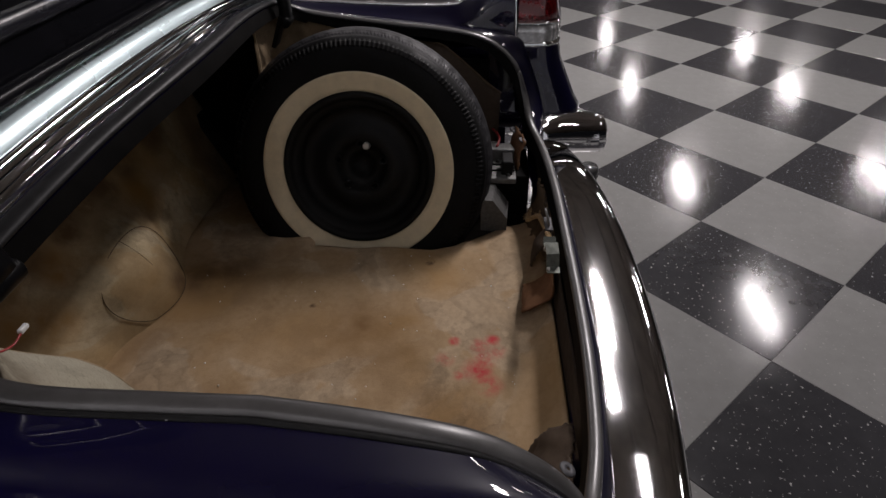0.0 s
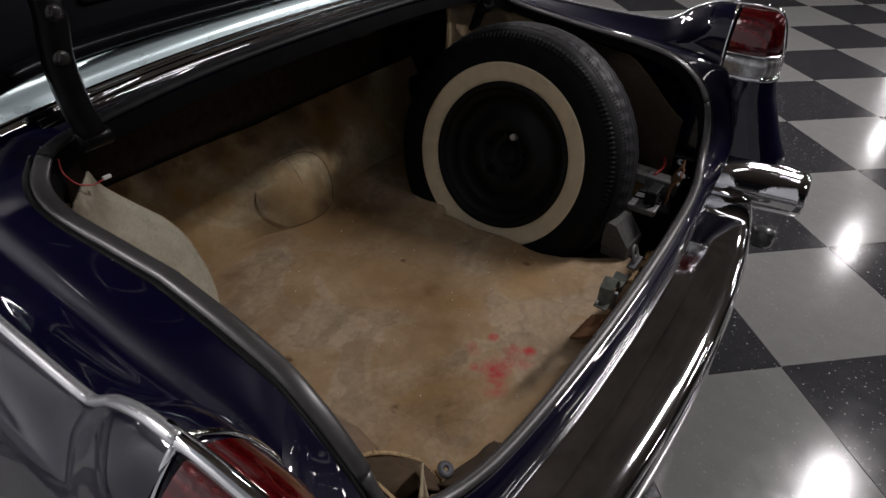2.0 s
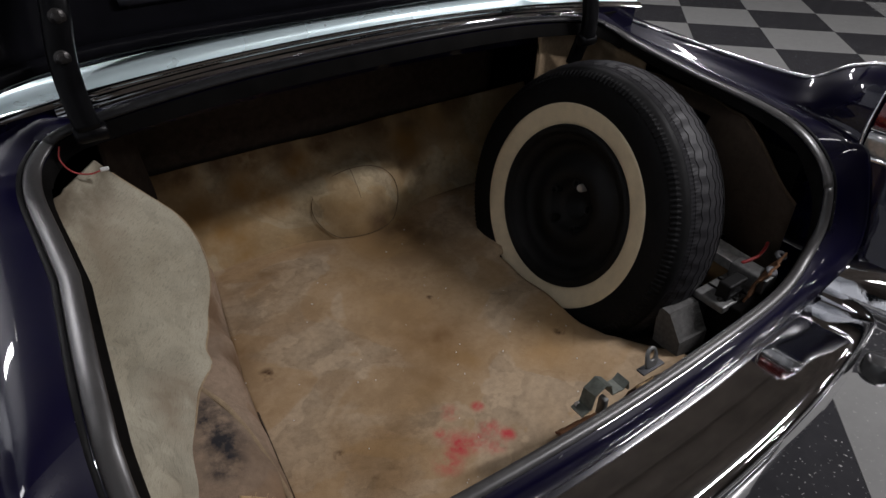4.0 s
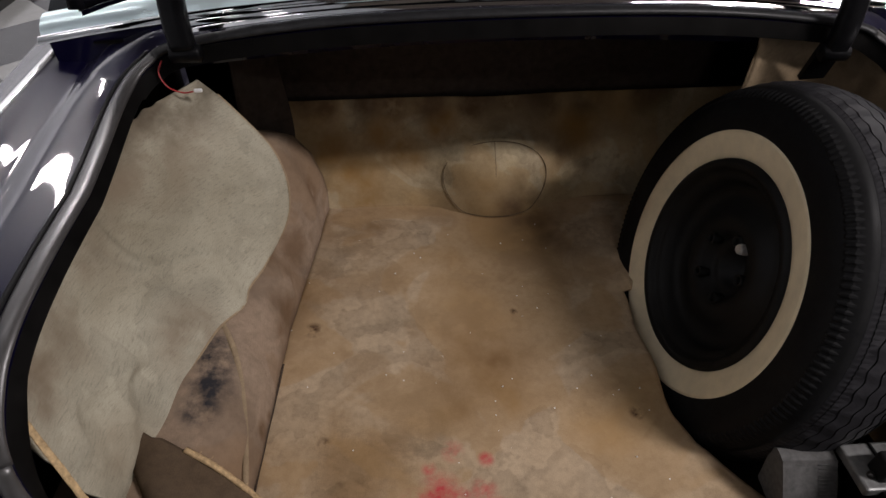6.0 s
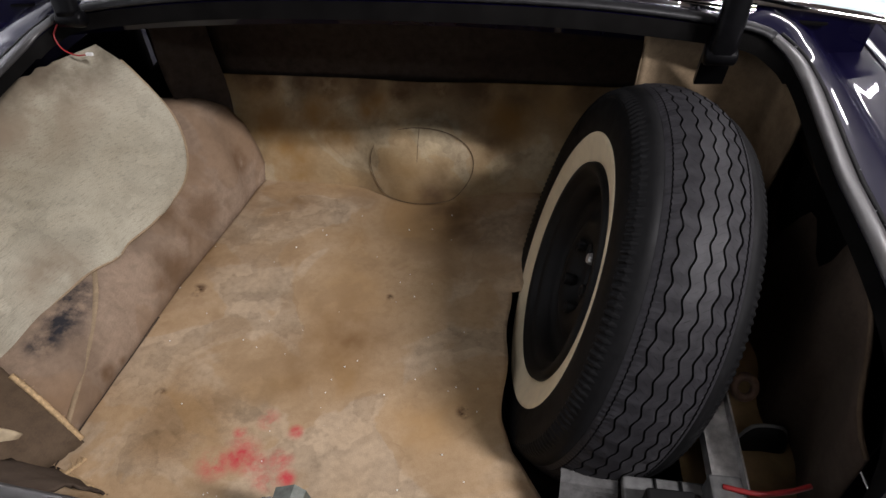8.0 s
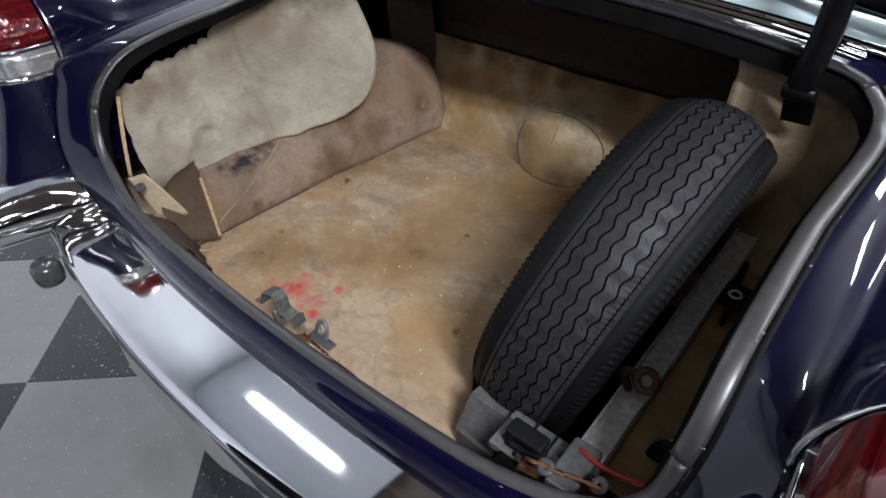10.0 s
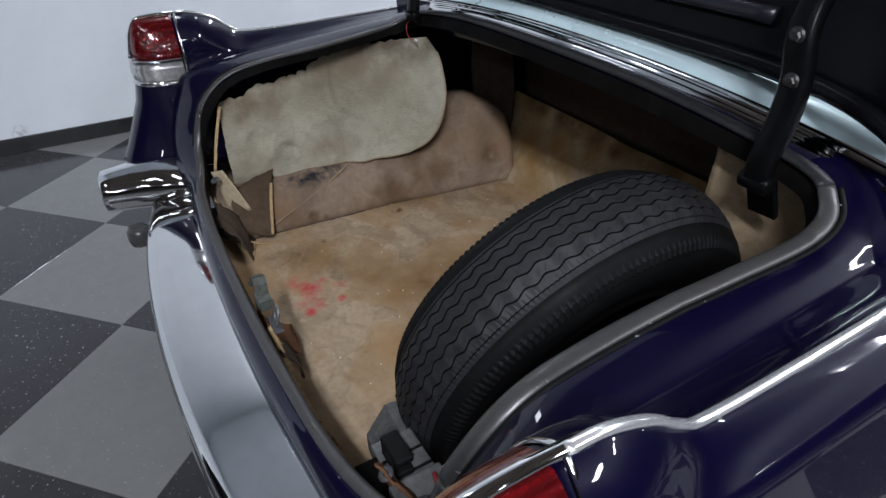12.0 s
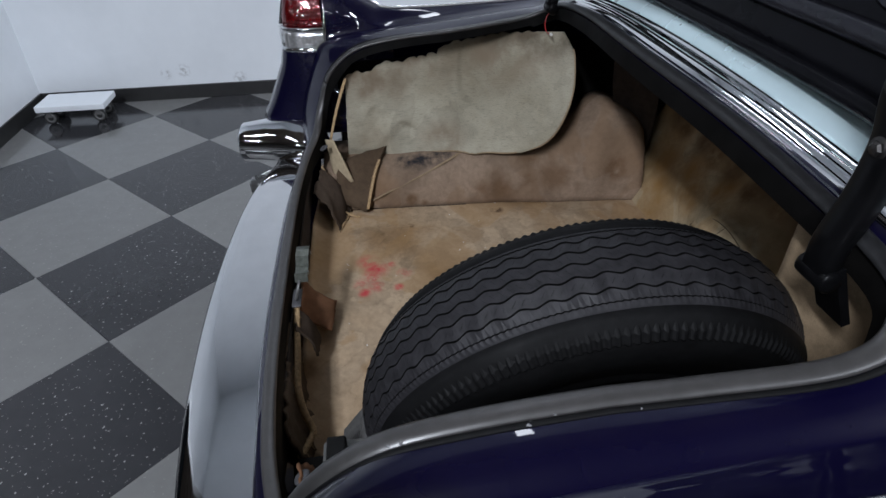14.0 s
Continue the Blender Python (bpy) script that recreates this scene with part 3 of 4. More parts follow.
def bumper_end(sign):
    rows = []
    for x, y, z, rx, rz in ((.76, .05, .585, .02, .02), (.79, .02, .585, .045, .04), (.835, -.04, .580, .068, .056), (.875, -.10, .568, .074, .064), (.90, -.17, .558, .070, .064), (.912, -.235, .551, .062, .060), (.915, -.262, .549, .060, .058), (.916, -.268, .549, .055, .053), (.915, -.262, .549, .048, .046), (.905, -.20, .553, .044, .042)):
        rx, rz = rx * 1.18, rz * 1.22
        d = Vector((.5, -.87, 0)) if y > -.1 else Vector((.15, -.99, 0))
        side = Vector((d.y, -d.x, 0)).normalized()
        rows.append([Vector((x, y, z)) + side * rx * math.cos(q) + Vector((0, 0, rz * math.sin(q))) for q in [2 * math.pi * k / 28 for k in range(28)]])
    rows = [[Vector((sign * p.x, p.y, p.z)) for p in r] for r in rows]
    return part("bumper_bullet", grid(rows, closed_v=True), WAVY_CHROME, bumper, "chrome bullet-shaped exhaust end")


def bumper_cup(sign):
    m = Matrix.Translation((sign * .745, -.205, .47)) @ Matrix.Rotation(radians(90), 4, "Y")
    return part("bumper_cup", lathe([(-.03, .0), (-.03, .030), (-.02, .036), (.01, .038), (.028, .034), (.034, .02), (.036, 0)], 28, m=m), CUP_GREY, bumper, "smoked grey cup below the bullet")


for side in (1, -1):
    bumper_cup(side)
    bumper_end(side)
settle()

# deck ahead of the opening and the wide moulding below the rear window
def across(levels, n=41, half=.86, drop=.062, push=-.09):
    """Rows over the car's width; each level gives y and z at the centre line."""
    rows = []
    for i in range(n):
        x = -half + 2 * half * i / (n - 1)
        a = abs(x) / half
        rows.append([(x, y + push * a ** 5, z - drop * a ** 2) for y, z in levels])
    return rows


def moulding_foot(x):
    a = abs(x) / .95
    return Vector((x, .880 - .03 * a ** 5, 1.110 - .060 * a ** 2))


# stepped bright gutter between the painted edge and the moulding
rows = []
for k in range(11 * 8, 15 * 8 + 1):
    p = lip_path[k] + skirt_path[k]
    q = moulding_foot(p.x)
    rows.append([p.lerp(q, u) + Vector((0, 0, h)) for u, h in ((0, -.002), (.06, .004), (.22, .007), (.30, .002), (.36, .001), (.44, .008), (.60, .010), (.68, .003), (.74, .002), (.82, .008), (.94, .008), (1.0, -.004))])
part("rear_deck", grid(rows), CHROME, car, "stepped bright gutter below the window")
part("moulding_base", grid(across([(.884, 1.112), (.888, 1.06), (.892, 1.01)], 41, .93, .060, -.03)), PAINT, car, "navy edge under the window moulding")
part("window_moulding", grid(across([(.878, 1.108), (.882, 1.116), (.889, 1.121), (.897, 1.119), (.900, 1.113)], 41, .95, .060, -.03)), CHROME, car, "chrome bead")
part("window_moulding", grid(across([(.900, 1.112), (.903, 1.124), (.911, 1.134), (.924, 1.143), (.938, 1.147), (.950, 1.146), (.955, 1.138)], 41, .95, .060, -.03)), BAND, car, "pale bright window moulding")
glass_m, gt, gb = node_material("rear_window_glass")
gb.inputs["Base Color"].default_value = (0.010, 0.012, 0.014, 1)
link(gt, ramp(gt, noise_node(gt, 5).outputs[0], [(0.3, 0.03), (0.7, 0.06)]), gb.inputs["Roughness"])
part("rear_window", grid(across([(.955, 1.140), (1.0, 1.165), (1.15, 1.24), (1.5, 1.40)], 41, .95, .060, -.03)), glass_m, car, "dark curved rear window glass")

# boot lid, raised
lid = empty("boot_lid")
lid.parent = car
lid["label"] = "raised boot lid with black inner pressing"
LID = Matrix.Translation((0, .925, 1.135)) @ Matrix.Rotation(radians(76), 4, "X")


def lid_point(x, v, h=0.0):
    """v runs up the lid, h stands off its inner face; the lid bows with its width."""
    a = abs(x) / .83
    return LID @ Vector((x, v + .014 - .05 * a ** 6, h + .105 * a ** 4))


rows = [[lid_point(-.83 + 1.66 * i / 40, .86 * j / 20, 0) for j in range(21)] for i in range(41)]
thicken(part("inner_panel", grid(rows), LID_BLACK, lid, "black inner panel"), 0.02, 1)
rows = [[lid_point(-.84 + 1.68 * i / 40, .88 * j / 20 - .01, -.035) for j in range(21)] for i in range(41)]
thicken(part("outer_skin", grid(rows), PAINT, lid, "navy outer skin"), 0.004)
part("lower_flange", sweep([lid_point(-.83 + 1.66 * i / 40, .012, .008) for i in range(41)], ring(.016, 10)), LID_BLACK, lid, "black rolled edge")
for sx in (1, -1):
    part("side_flange", sweep([lid_point(sx * .825, .86 * i / 20, .010) for i in range(21)], ring(.018, 10)), LID_BLACK, lid, "black rolled edge")
for v, w, x0, x1 in ((.095, .020, -.52, .50), (.26, .03, -.60, .60), (.50, .03, -.60, .60)):
    part("stiffening_rib", sweep([lid_point(x0 + (x1 - x0) * i / 24, v, .004) for i in range(25)], [(-w, -.004), (-w * .6, .010), (w * .6, .010), (w, -.004)], up=(LID.to_3x3() @ Vector((0, 0, 1)))), LID_RIB, lid, "raised pressed rib")
for x, v in ((-.30, .19), (.12, .19), (.42, .18), (-.55, .2)):
    m = LID @ Matrix.Translation((x, v, .004)) @ Matrix.Diagonal((1.8, 1, 1, 1))
    bm = bmesh.new()
    bmesh.ops.create_cone(bm, cap_ends=True, segments=28, radius1=.045, radius2=.034, depth=.016, matrix=m)
    part("pressed_pad", bm, LID_RIB, lid, "oval raised pad", smooth=False)


def hinge(sign):
    flip = Matrix.Diagonal((sign, 1, 1))
    pts = [flip @ Vector(p) for p in ((.615, .945, 1.40), (.618, .90, 1.36), (.624, .835, 1.315), (.634, .803, 1.26), (.648, .80, 1.19), (.652, .788, 1.12), (.648, .776, 1.06), (.645, .778, 1.005))]
    if sign < 0:
        pts = pts[:-1]
    part("hinge_arm", sweep(spline(pts, 6), [(-.015, -.016), (-.009, -.023), (.009, -.023), (.015, -.016), (.015, .016), (.009, .023), (-.009, .023), (-.015, .016)], up=Vector((1, 0, 0))), HINGE_BLACK, lid, "black gooseneck hinge arm")
    if sign > 0:
        tip = [flip @ Vector(p) for p in ((.645, .785, 1.03), (.648, .803, .985), (.651, .822, .938))]
        part("hinge_plate", sweep(spline(tip, 4), [(-.006, -.027), (.006, -.027), (.006, .027), (-.006, .027)], up=Vector((1, 0, 0))), HINGE_BLACK, lid, "black hinge plate", smooth=False)
    m = Matrix.Translation((sign * .646, .777, 1.012 if sign > 0 else 1.052))
    part("hinge_pin", lathe([(-.029, 0), (-.029, .013), (-.025, .017), (.025, .017), (.029, .013), (.029, 0)], 16, m=m), HINGE_BLACK, lid, "black hinge knuckle")
    for x, z, y in ((.634, 1.258, .787), (.648, 1.19, .785)):
        m = Matrix.Translation((sign * x, y, z)) @ Matrix.Rotation(radians(-90), 4, "Z")
        part("bolt", lathe([(-.01, .010), (.004, .010), (.007, .007), (.008, .0)], 6, m=m), STEEL_DARK, lid, "dark bolt head", smooth=False)
        part("washer", lathe([(-.004, .014), (.001, .014), (.002, .0)], 16, m=m), STEEL_DARK, lid, "dull washer")


for side in (1, -1):
    hinge(side)

# ---------------------------------------------------------------- boot interior
tub = empty("boot_interior")
tub.parent = car
tub["label"] = "dark steel boot tub behind the linings"


def sheet(name, a, b, c, d, material, label=""):
    """A panel from four corners."""
    ob = part(name, grid([[a, b], [d, c]]), material, tub, label, smooth=False)
    return thicken(ob, 0.004)


sheet("floor_pan", (-.87, -.02, .435), (.262, -.02, .435), (.262, 1.3, .435), (-.87, 1.3, .435), TRUNK_BLACK)
sheet("side_panel", (-.865, .10, .35), (-.865, 1.3, .35), (-.865, 1.3, .90), (-.865, .10, .85), TRUNK_BLACK)
sheet("side_panel", (.815, .16, .25), (.815, 1.3, .25), (.815, 1.3, .90), (.815, .16, .85), TRUNK_BLACK)
sheet("back_panel", (-.70, -.012, .25), (.70, -.012, .25), (.70, -.012, .60), (-.70, -.012, .60), PANEL_BROWN)
sheet("well_floor", (.26, -.02, .25), (.85, -.02, .25), (.85, 1.3, .25), (.26, 1.3, .25), PANEL_BROWN, "rusty brown spare wheel well")
sheet("well_shelf", (.60, .14, .520), (.80, .14, .520), (.80, 1.0, .535), (.60, 1.0, .535), WELL_BROWN, "brown lined ledge beside the wheel well")
sheet("well_wall", (.262, -.02, .25), (.262, 1.3, .25), (.262, 1.3, .437), (.262, -.02, .437), TRUNK_BLACK)
sheet("shelf_panel", (-.85, .86, 1.045), (.85, .86, 1.045), (.85, 1.3, 1.09), (-.85, 1.3, 1.09), TRUNK_BLACK)
sheet("front_panel", (-.85, 1.30, .25), (.85, 1.30, .25), (.85, 1.30, 1.09), (-.85, 1.30, 1.09), TRUNK_BLACK)


def cloth(nu, nv, at, wrinkle, scale, seed=0.0, way=(0, 0, 1)):
    rows = []
    for i in range(nu + 1):
        row = []
        for j in range(nv + 1):
            p = Vector(at(i / nu, j / nv))
            w = noise.noise(p * scale + Vector((seed, 0, 0))) * wrinkle + noise.noise(p * scale * 3.1 + Vector((seed, 5, 0))) * wrinkle * 0.35
            row.append(p + Vector(way) * w)
        rows.append(row)
    return grid(rows)


def arch_foot(y):
    """Where the wheel arch lining meets the boot floor."""
    return -.564 + .05 * y + .033 * max(0, (y - .6) / .44)


def carpet_shape(u, v):
    y = -.005 + 1.078 * v
    left = arch_foot(y)
    right = .288 + .021 * min(1, max(0, (.32 - y) / .08)) + .11 * min(1, max(0, 1 - (y - .10) / .15)) + .004 * math.sin(y * 31) + .39 * min(1, max(0, (y - .69) / .07))
    z = .445 + .045 * max(0, 1 - y / .09) ** 2 + (-.012 * max(0, (u - .93) / .07))
    return left + (right - left) * u, y, z


carpet = part("boot_carpet", cloth(80, 100, carpet_shape, .005, 5), CARPET)
tagged(thicken(carpet, 0.008), "stained tan boot carpet with red paint marks", "carpet")


def ramp_shape(u, v):
    x = -.64 + 1.44 * u
    z = .440 + .285 * v
    # a dome over the filler pipe
    tall = (z - .56) / (.125 if z > .56 else .26)
    bulge = .096 * math.exp(-(((x - .012) / .150) ** 2 + tall ** 2) ** 1.2)
    return x, 1.068 + 0.142 * v - bulge, z


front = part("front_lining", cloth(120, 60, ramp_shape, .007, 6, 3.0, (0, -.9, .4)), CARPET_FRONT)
tagged(thicken(front, 0.006), "stained tan carpet on the sloping boot front, shade painted along its top", "carpet")
seatback = part("seatback_panel", cloth(30, 14, lambda u, v: (-.60 + 1.24 * u, 1.226 - .06 * v, .715 + .36 * v), .003, 5), PANEL_BROWN)
tagged(thicken(seatback, 0.006), "dark brown card panel behind the rear seat", "lining")
edge = [Vector((x, 1.2235 - .06 * (z - .715) / .36, z)) for x, z in ((-.47, 1.04), (-.47, .88), (-.465, .77), (-.42, .742), (0, .738), (.50, .742), (.555, .77), (.562, .88), (.562, 1.04))]
part("panel_edge", sweep(spline(edge, 6), ring(.002, 6)), TRUNK_BLACK, seatback, "dark folded edge")


def corner_lining(course, tops, low, material, label):
    """An upright sheet along a course of (x, y), its top at heights given along it."""
    pts = spline([(x, y, z) for (x, y), z in zip(course, tops)], 8)
    rows = []
    for i, p in enumerate(pts):
        u = i / (len(pts) - 1)
        rows.append([(p.x + .004 * math.sin(9 * v + 5 * u), p.y + .035 * (1 - v) * (1 - u) + .006 * math.sin(7 * v + 11 * u), low + (p.z - low) * v) for v in [k / 14 for k in range(15)]])
    panel = tagged(thicken(part("corner_lining", grid(rows), material), 0.005), label, "lining")
    part("folded_edge", sweep([Vector(q) for q in rows[0]], ring(.0035, 6)), material, panel)
    part("top_edge", sweep([Vector(r[-1]) for r in rows], ring(.003, 6)), material, panel)
    return panel


corner_lining([(.515, .835), (.60, .848), (.68, .850), (.735, .84), (.765, .80), (.775, .74), (.775, .66)], [1.06, 1.055, 1.045, 1.03, .995, .97, .95], .45, CARPET_CARD, "tan fibre lining in the boot corner behind the spare wheel")
corner_lining([(-.64, 1.0), (-.615, 1.04), (-.58, 1.09), (-.55, 1.125)], [1.0, 1.01, 1.02, 1.03], .54, PANEL_BROWN, "dark brown lining panel in the boot corner")

# lining over the wheel arch
side_rows = []
for i in range(61):
    y = .03 + 1.06 * i / 60
    base = arch_foot(y)
    rise = .035 * min(1, max(0, (y - .25) / .3))
    hump = 0.10 * math.exp(-((y - 1.0) / 0.14) ** 2)
    wob = .007 * math.sin(y * 23) + .005 * math.sin(y * 47 + 1) + .012 * math.exp(-((y - .92) / .03) ** 2) - .010 * math.exp(-((y - .80) / .04) ** 2) + .008 * math.exp(-((y - .66) / .025) ** 2)
    side_rows.append([(base, y, .445), (base - .004 + wob * .4, y, .475), (base - .015 + wob, y, .515 + hump * .3 + rise * .4), (base - .038 + wob, y, .545 + hump * .8 + rise * .8), (base - .075 + wob * .6, y, .565 + hump * 1.2 + rise), (base - .12, y, .572 + hump * 1.3 + rise), (base - .18, y, .574 + hump * 1.3 + rise), (base - .28, y, .574 + hump * 1.2 + rise)])
arch = tagged(thicken(part("side_lining", grid(side_rows), CARPET_PLAIN), 0.006), "brown felt lining over the wheel arch", "lining")


# foot and head of the board from its rear edge to its front one, and the front edge itself
BOARD_FOOT = [(-.722, .115, .553), (-.706, .29, .573), (-.636, .48, .604), (-.572, .63, .614)]
BOARD_HEAD = [(-.785, .130, .850), (-.808, .29, .884), (-.818, .48, .912), (-.795, .67, .945)]
BOARD_FRONT = spline([(-.556, .69, .622), (-.524, .745, .655), (-.514, .785, .70), (-.520, .812, .75), (-.542, .835, .80), (-.582, .852, .85), (-.635, .858, .92), (-.660, .83, .975)], 8)


def board_shape(u, v):
    k = v * (len(BOARD_FRONT) - 1)
    i = min(int(k), len(BOARD_FRONT) - 2)
    ctrl = [Vector(f).lerp(Vector(h), v) for f, h in zip(BOARD_FOOT, BOARD_HEAD)] + [BOARD_FRONT[i].lerp(BOARD_FRONT[i + 1], k - i)]
    # the board hangs hollow between foot and head
    for q, sag in zip(ctrl, (.01, .02, .035, .03, 0)):
        q.x -= sag * math.sin(math.pi * v)
    line = [2 * ctrl[0] - ctrl[1]] + ctrl + [2 * ctrl[-1] - ctrl[-2]]
    j = min(int(u * 4), 3)
    w = u * 4 - j
    a, b, c, d = line[j:j + 4]
    p = .5 * (2 * b + (c - a) * w + (2 * a - 5 * b + 4 * c - d) * w * w + (3 * b - a - 3 * c + d) * w ** 3)
    # torn top edge
    torn = (-.020 * (u < .46) - .012 * (.36 < u < .41) + .008 * math.sin(u * 37) * (u < .55) + .003 * math.sin(u * 120)) * (u < .9)
    p.z += torn * v ** 6
    fold = .020 * math.exp(-((u - .58 - .22 * v) / .05) ** 2) * (1 - v * .4) + .014 * math.exp(-((u - .25) / .07) ** 2) * (1 - v)
    # creases of the crumpled board
    q = Vector((p.y * 4.2, p.z * 4.2 + p.y * 1.6, 3.0))
    crease = .022 * max(0, 1 - abs(noise.noise(q)) * 4) + .010 * max(0, 1 - abs(noise.noise(q * 2.1)) * 4)
    calm = min(1, (1 - u) / .14) * min(1, v / .12)
    p.x += fold * min(1, (1 - u) / .14) + crease * calm * math.sin(math.pi * v)
    return p


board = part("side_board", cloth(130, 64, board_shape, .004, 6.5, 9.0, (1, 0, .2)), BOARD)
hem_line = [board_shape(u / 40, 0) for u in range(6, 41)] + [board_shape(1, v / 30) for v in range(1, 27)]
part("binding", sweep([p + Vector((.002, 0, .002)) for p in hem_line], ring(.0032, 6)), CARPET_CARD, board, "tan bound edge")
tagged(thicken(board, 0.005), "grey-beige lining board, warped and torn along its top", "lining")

# ---------------------------------------------------------------- spare wheel
WHEEL = Matrix.Translation((.372, .545, .659)) @ Matrix.Rotation(radians(180.2), 4, "Z") @ Matrix.Rotation(radians(-15.0), 4, "Y")
spare = tagged(empty("spare_wheel"), "whitewall spare tyre on a black steel wheel, standing in its well", "wheel")
spare.matrix_world = WHEEL
# the axle is the local x; x = 0 at the whitewall, the tyre reaches back to x = -0.216
half_wall = [(-.024, .218), (-.0195, .226), (-.0125, .25), (-.003, .279), (.0025, .302), (.004, .325), (.001, .347), (-.008, .362), (-.022, .374), (-.034, .379)]
wall_back = [(-.216 - x, r) for x, r in half_wall[::-1]]
profile = half_wall + [(-.050, .373), (-.108, .381), (-.166, .373)] + wall_back + [(-.20, .212), (-.17, .205), (-.04, .205), (-.016, .212), half_wall[0]]
part("tyre", lathe(profile, 144), RUBBER, spare, "black crossply tyre")
part("whitewall", lathe([(-.0205, .2255), (-.0165, .2278), (-.0128, .240), (-.0062, .260), (-.0012, .2745), (-.0002, .279), (-.0022, .2825)], 128), WHITEWALL, spare, "yellowed white band")


def tread(waves=60, steps=8):
    """Ribs and zigzag grooves; the mesh lines follow the grooves."""
    bm = bmesh.new()
    grooves = [(-.047, .0024, .0007, 4), (-.063, .0034, .0031, 1), (-.086, .0034, .0031, 1), (-.108, .0034, .0031, 1), (-.130, .0034, .0031, 1), (-.153, .0034, .0031, 1), (-.169, .0024, .0007, 4)]
    rows = []
    n = waves * steps
    for k in range(n):
        ang = 2 * math.pi * k / n
        u = (k % steps) / steps
        tri = max(-1, min(1, (abs(u * 2 - 1) * 2 - 1) * 1.35))
        row = [(-.034, .373), (-.038, .3785)]
        for x, w, amp, fast in grooves:
            t = tri if fast == 1 else (1 if k % 2 else -1)
            c = x + amp * t
            r = .380 + .0185 * (1 - ((x + .108) / .07) ** 2)
            row += [(c - -w / 2, r), (c + w * .35, r - .009), (c - w * .35, r - .009), (c - w / 2, r)]
        row += [(-.178, .3785), (-.182, .373)]
        rows.append([Vector((x, r * math.cos(ang), r * math.sin(ang))) for x, r in row])
    grid(rows, closed_u=True, bm=bm)
    bm.faces.ensure_lookup_table()
    width = len(rows[0]) - 1
    for k, f in enumerate(bm.faces):
        j = k % width
        if 2 <= j < width - 2 and (j - 2) % 4 in (0, 1, 2):
            f.material_index = 1
    return bm


def sipes():
    """Fine slanting cuts across the ribs."""
    bm = bmesh.new()
    for x, half, lean in ((-.0745, .0052, .010), (-.119, .0052, -.010), (-.1415, .0052, .010), (-.097, .0045, -.008)):
        r = .3806 + .0185 * (1 - ((x + .108) / .07) ** 2)
        for k in range(180):
            a = 2 * math.pi * (k + .5 * (half > .005)) / 180
            pts = []
            for dx, da in ((-half, -lean), (-half, -lean + .0015), (half, lean + .0015), (half, lean)):
                pts.append(bm.verts.new((x + dx, r * math.cos(a + da), r * math.sin(a + da))))
            bm.faces.new(pts)
    return bm


part("sipe_pattern", sipes(), RIM, spare, "fine slanting cuts in the tread", smooth=False)
part("tread", tread(), [TREAD, RIM], spare, "dusty grey worn tread with zigzag grooves", smooth=False)


def shoulder(back, teeth=170):
    """Short radial ribs under the tread's edge."""
    rows = []
    for k in range(teeth * 4):
        ang = 2 * math.pi * k / (teeth * 4)
        up = .0032 if k % 4 in (1, 2) else 0
        row = [(-.036, .3755 + up * .3), (-.0225 + up * .7, .3715), (-.0085 + up, .3630), (-.0005 + up * .8, .352), (.0005, .345)]
        if back:
            row = [(-.216 - x, r) for x, r in row]
        rows.append([Vector((x, r * math.cos(ang), r * math.sin(ang))) for x, r in row])
    return grid(rows, closed_u=True)


part("shoulder_ribs", shoulder(False), RUBBER, spare, "ribbed tyre shoulder", smooth=False)
part("shoulder_ribs", shoulder(True), RUBBER, spare, "ribbed tyre shoulder", smooth=False)
rim = part("rim", lathe([(-.021, .2275), (-.010, .224), (-.008, .216), (-.012, .207), (-.022, .203), (-.028, .196), (-.030, .186), (-.055, .180), (-.068, .172), (-.072, .150), (-.060, .128), (-.050, .110), (-.048, .085), (-.060, .072), (-.075, .064), (-.080, .050), (-.082, .038), (-.13, .036), (-.13, .001)], 96), RIM, spare, "black steel wheel rim")
for k in range(5):
    a = 2 * math.pi * k / 5 + .3
    m = Matrix.Translation((-.05, .070 * math.cos(a), .070 * math.sin(a)))
    part("lug_hole", lathe([(-.02, .011), (.004, .013), (.006, .010), (.000, .007), (-.02, .006)], 16, m=m), RIM, rim)
bolt = Matrix.Translation((-.056, .018, .064))
part("hold_down_nut", lathe([(-.01, .012), (.008, .012), (.012, .009), (.012, .0)], 8, m=bolt), STEEL, spare, "bright hold-down nut", smooth=False)

# ---------------------------------------------------------------- small things in the boot
def tube(name, pts, r, material, owner=None, label="", n=8, steps=6, squash=1.0):
    return part(name, sweep(spline([Vector(p) for p in pts], steps), ring(r, n, squash)), material, owner, label)


# round seam cut into the front carpet
seam_pts = []
for k in range(60):
    a = 2 * math.pi * k / 60
    x, v = .012 + .150 * math.cos(a), .34 + .36 * math.sin(a)
    q = Vector(ramp_shape((x + .64) / 1.44, max(v, .06)))
    seam_pts.append(q + Vector((0, -.0085, .003)))
part("seam", sweep(seam_pts, ring(.0011, 5), closed=True), RAG, front, "dark round seam")
tube("seam", [Vector(ramp_shape((.008 + .64) / 1.44, v)) + Vector((0, -.0085, .003)) for v in (.44, .52, .60, .70)], .0009, RAG, front, "dark seam", 5)
foot_line = [.05 + .05 * k for k in range(10)]
tube("seam", [(arch_foot(y) + .006, y, .4525) for y in foot_line], .0032, RAG_DARK, arch, "dark edge of the felt", 5)
tube("hem", [(arch_foot(y) - .002, y, .458) for y in foot_line], .0045, CARPET_CARD, arch, "pale turned edge of the felt", 8)
tube("fold", [(-.555, .175, .478), (-.560, .25, .512), (-.572, .34, .548), (-.596, .43, .582), (-.632, .50, .602)], .0060, CARPET_CARD, arch, "pale stitched seam", 8, 6, .4)


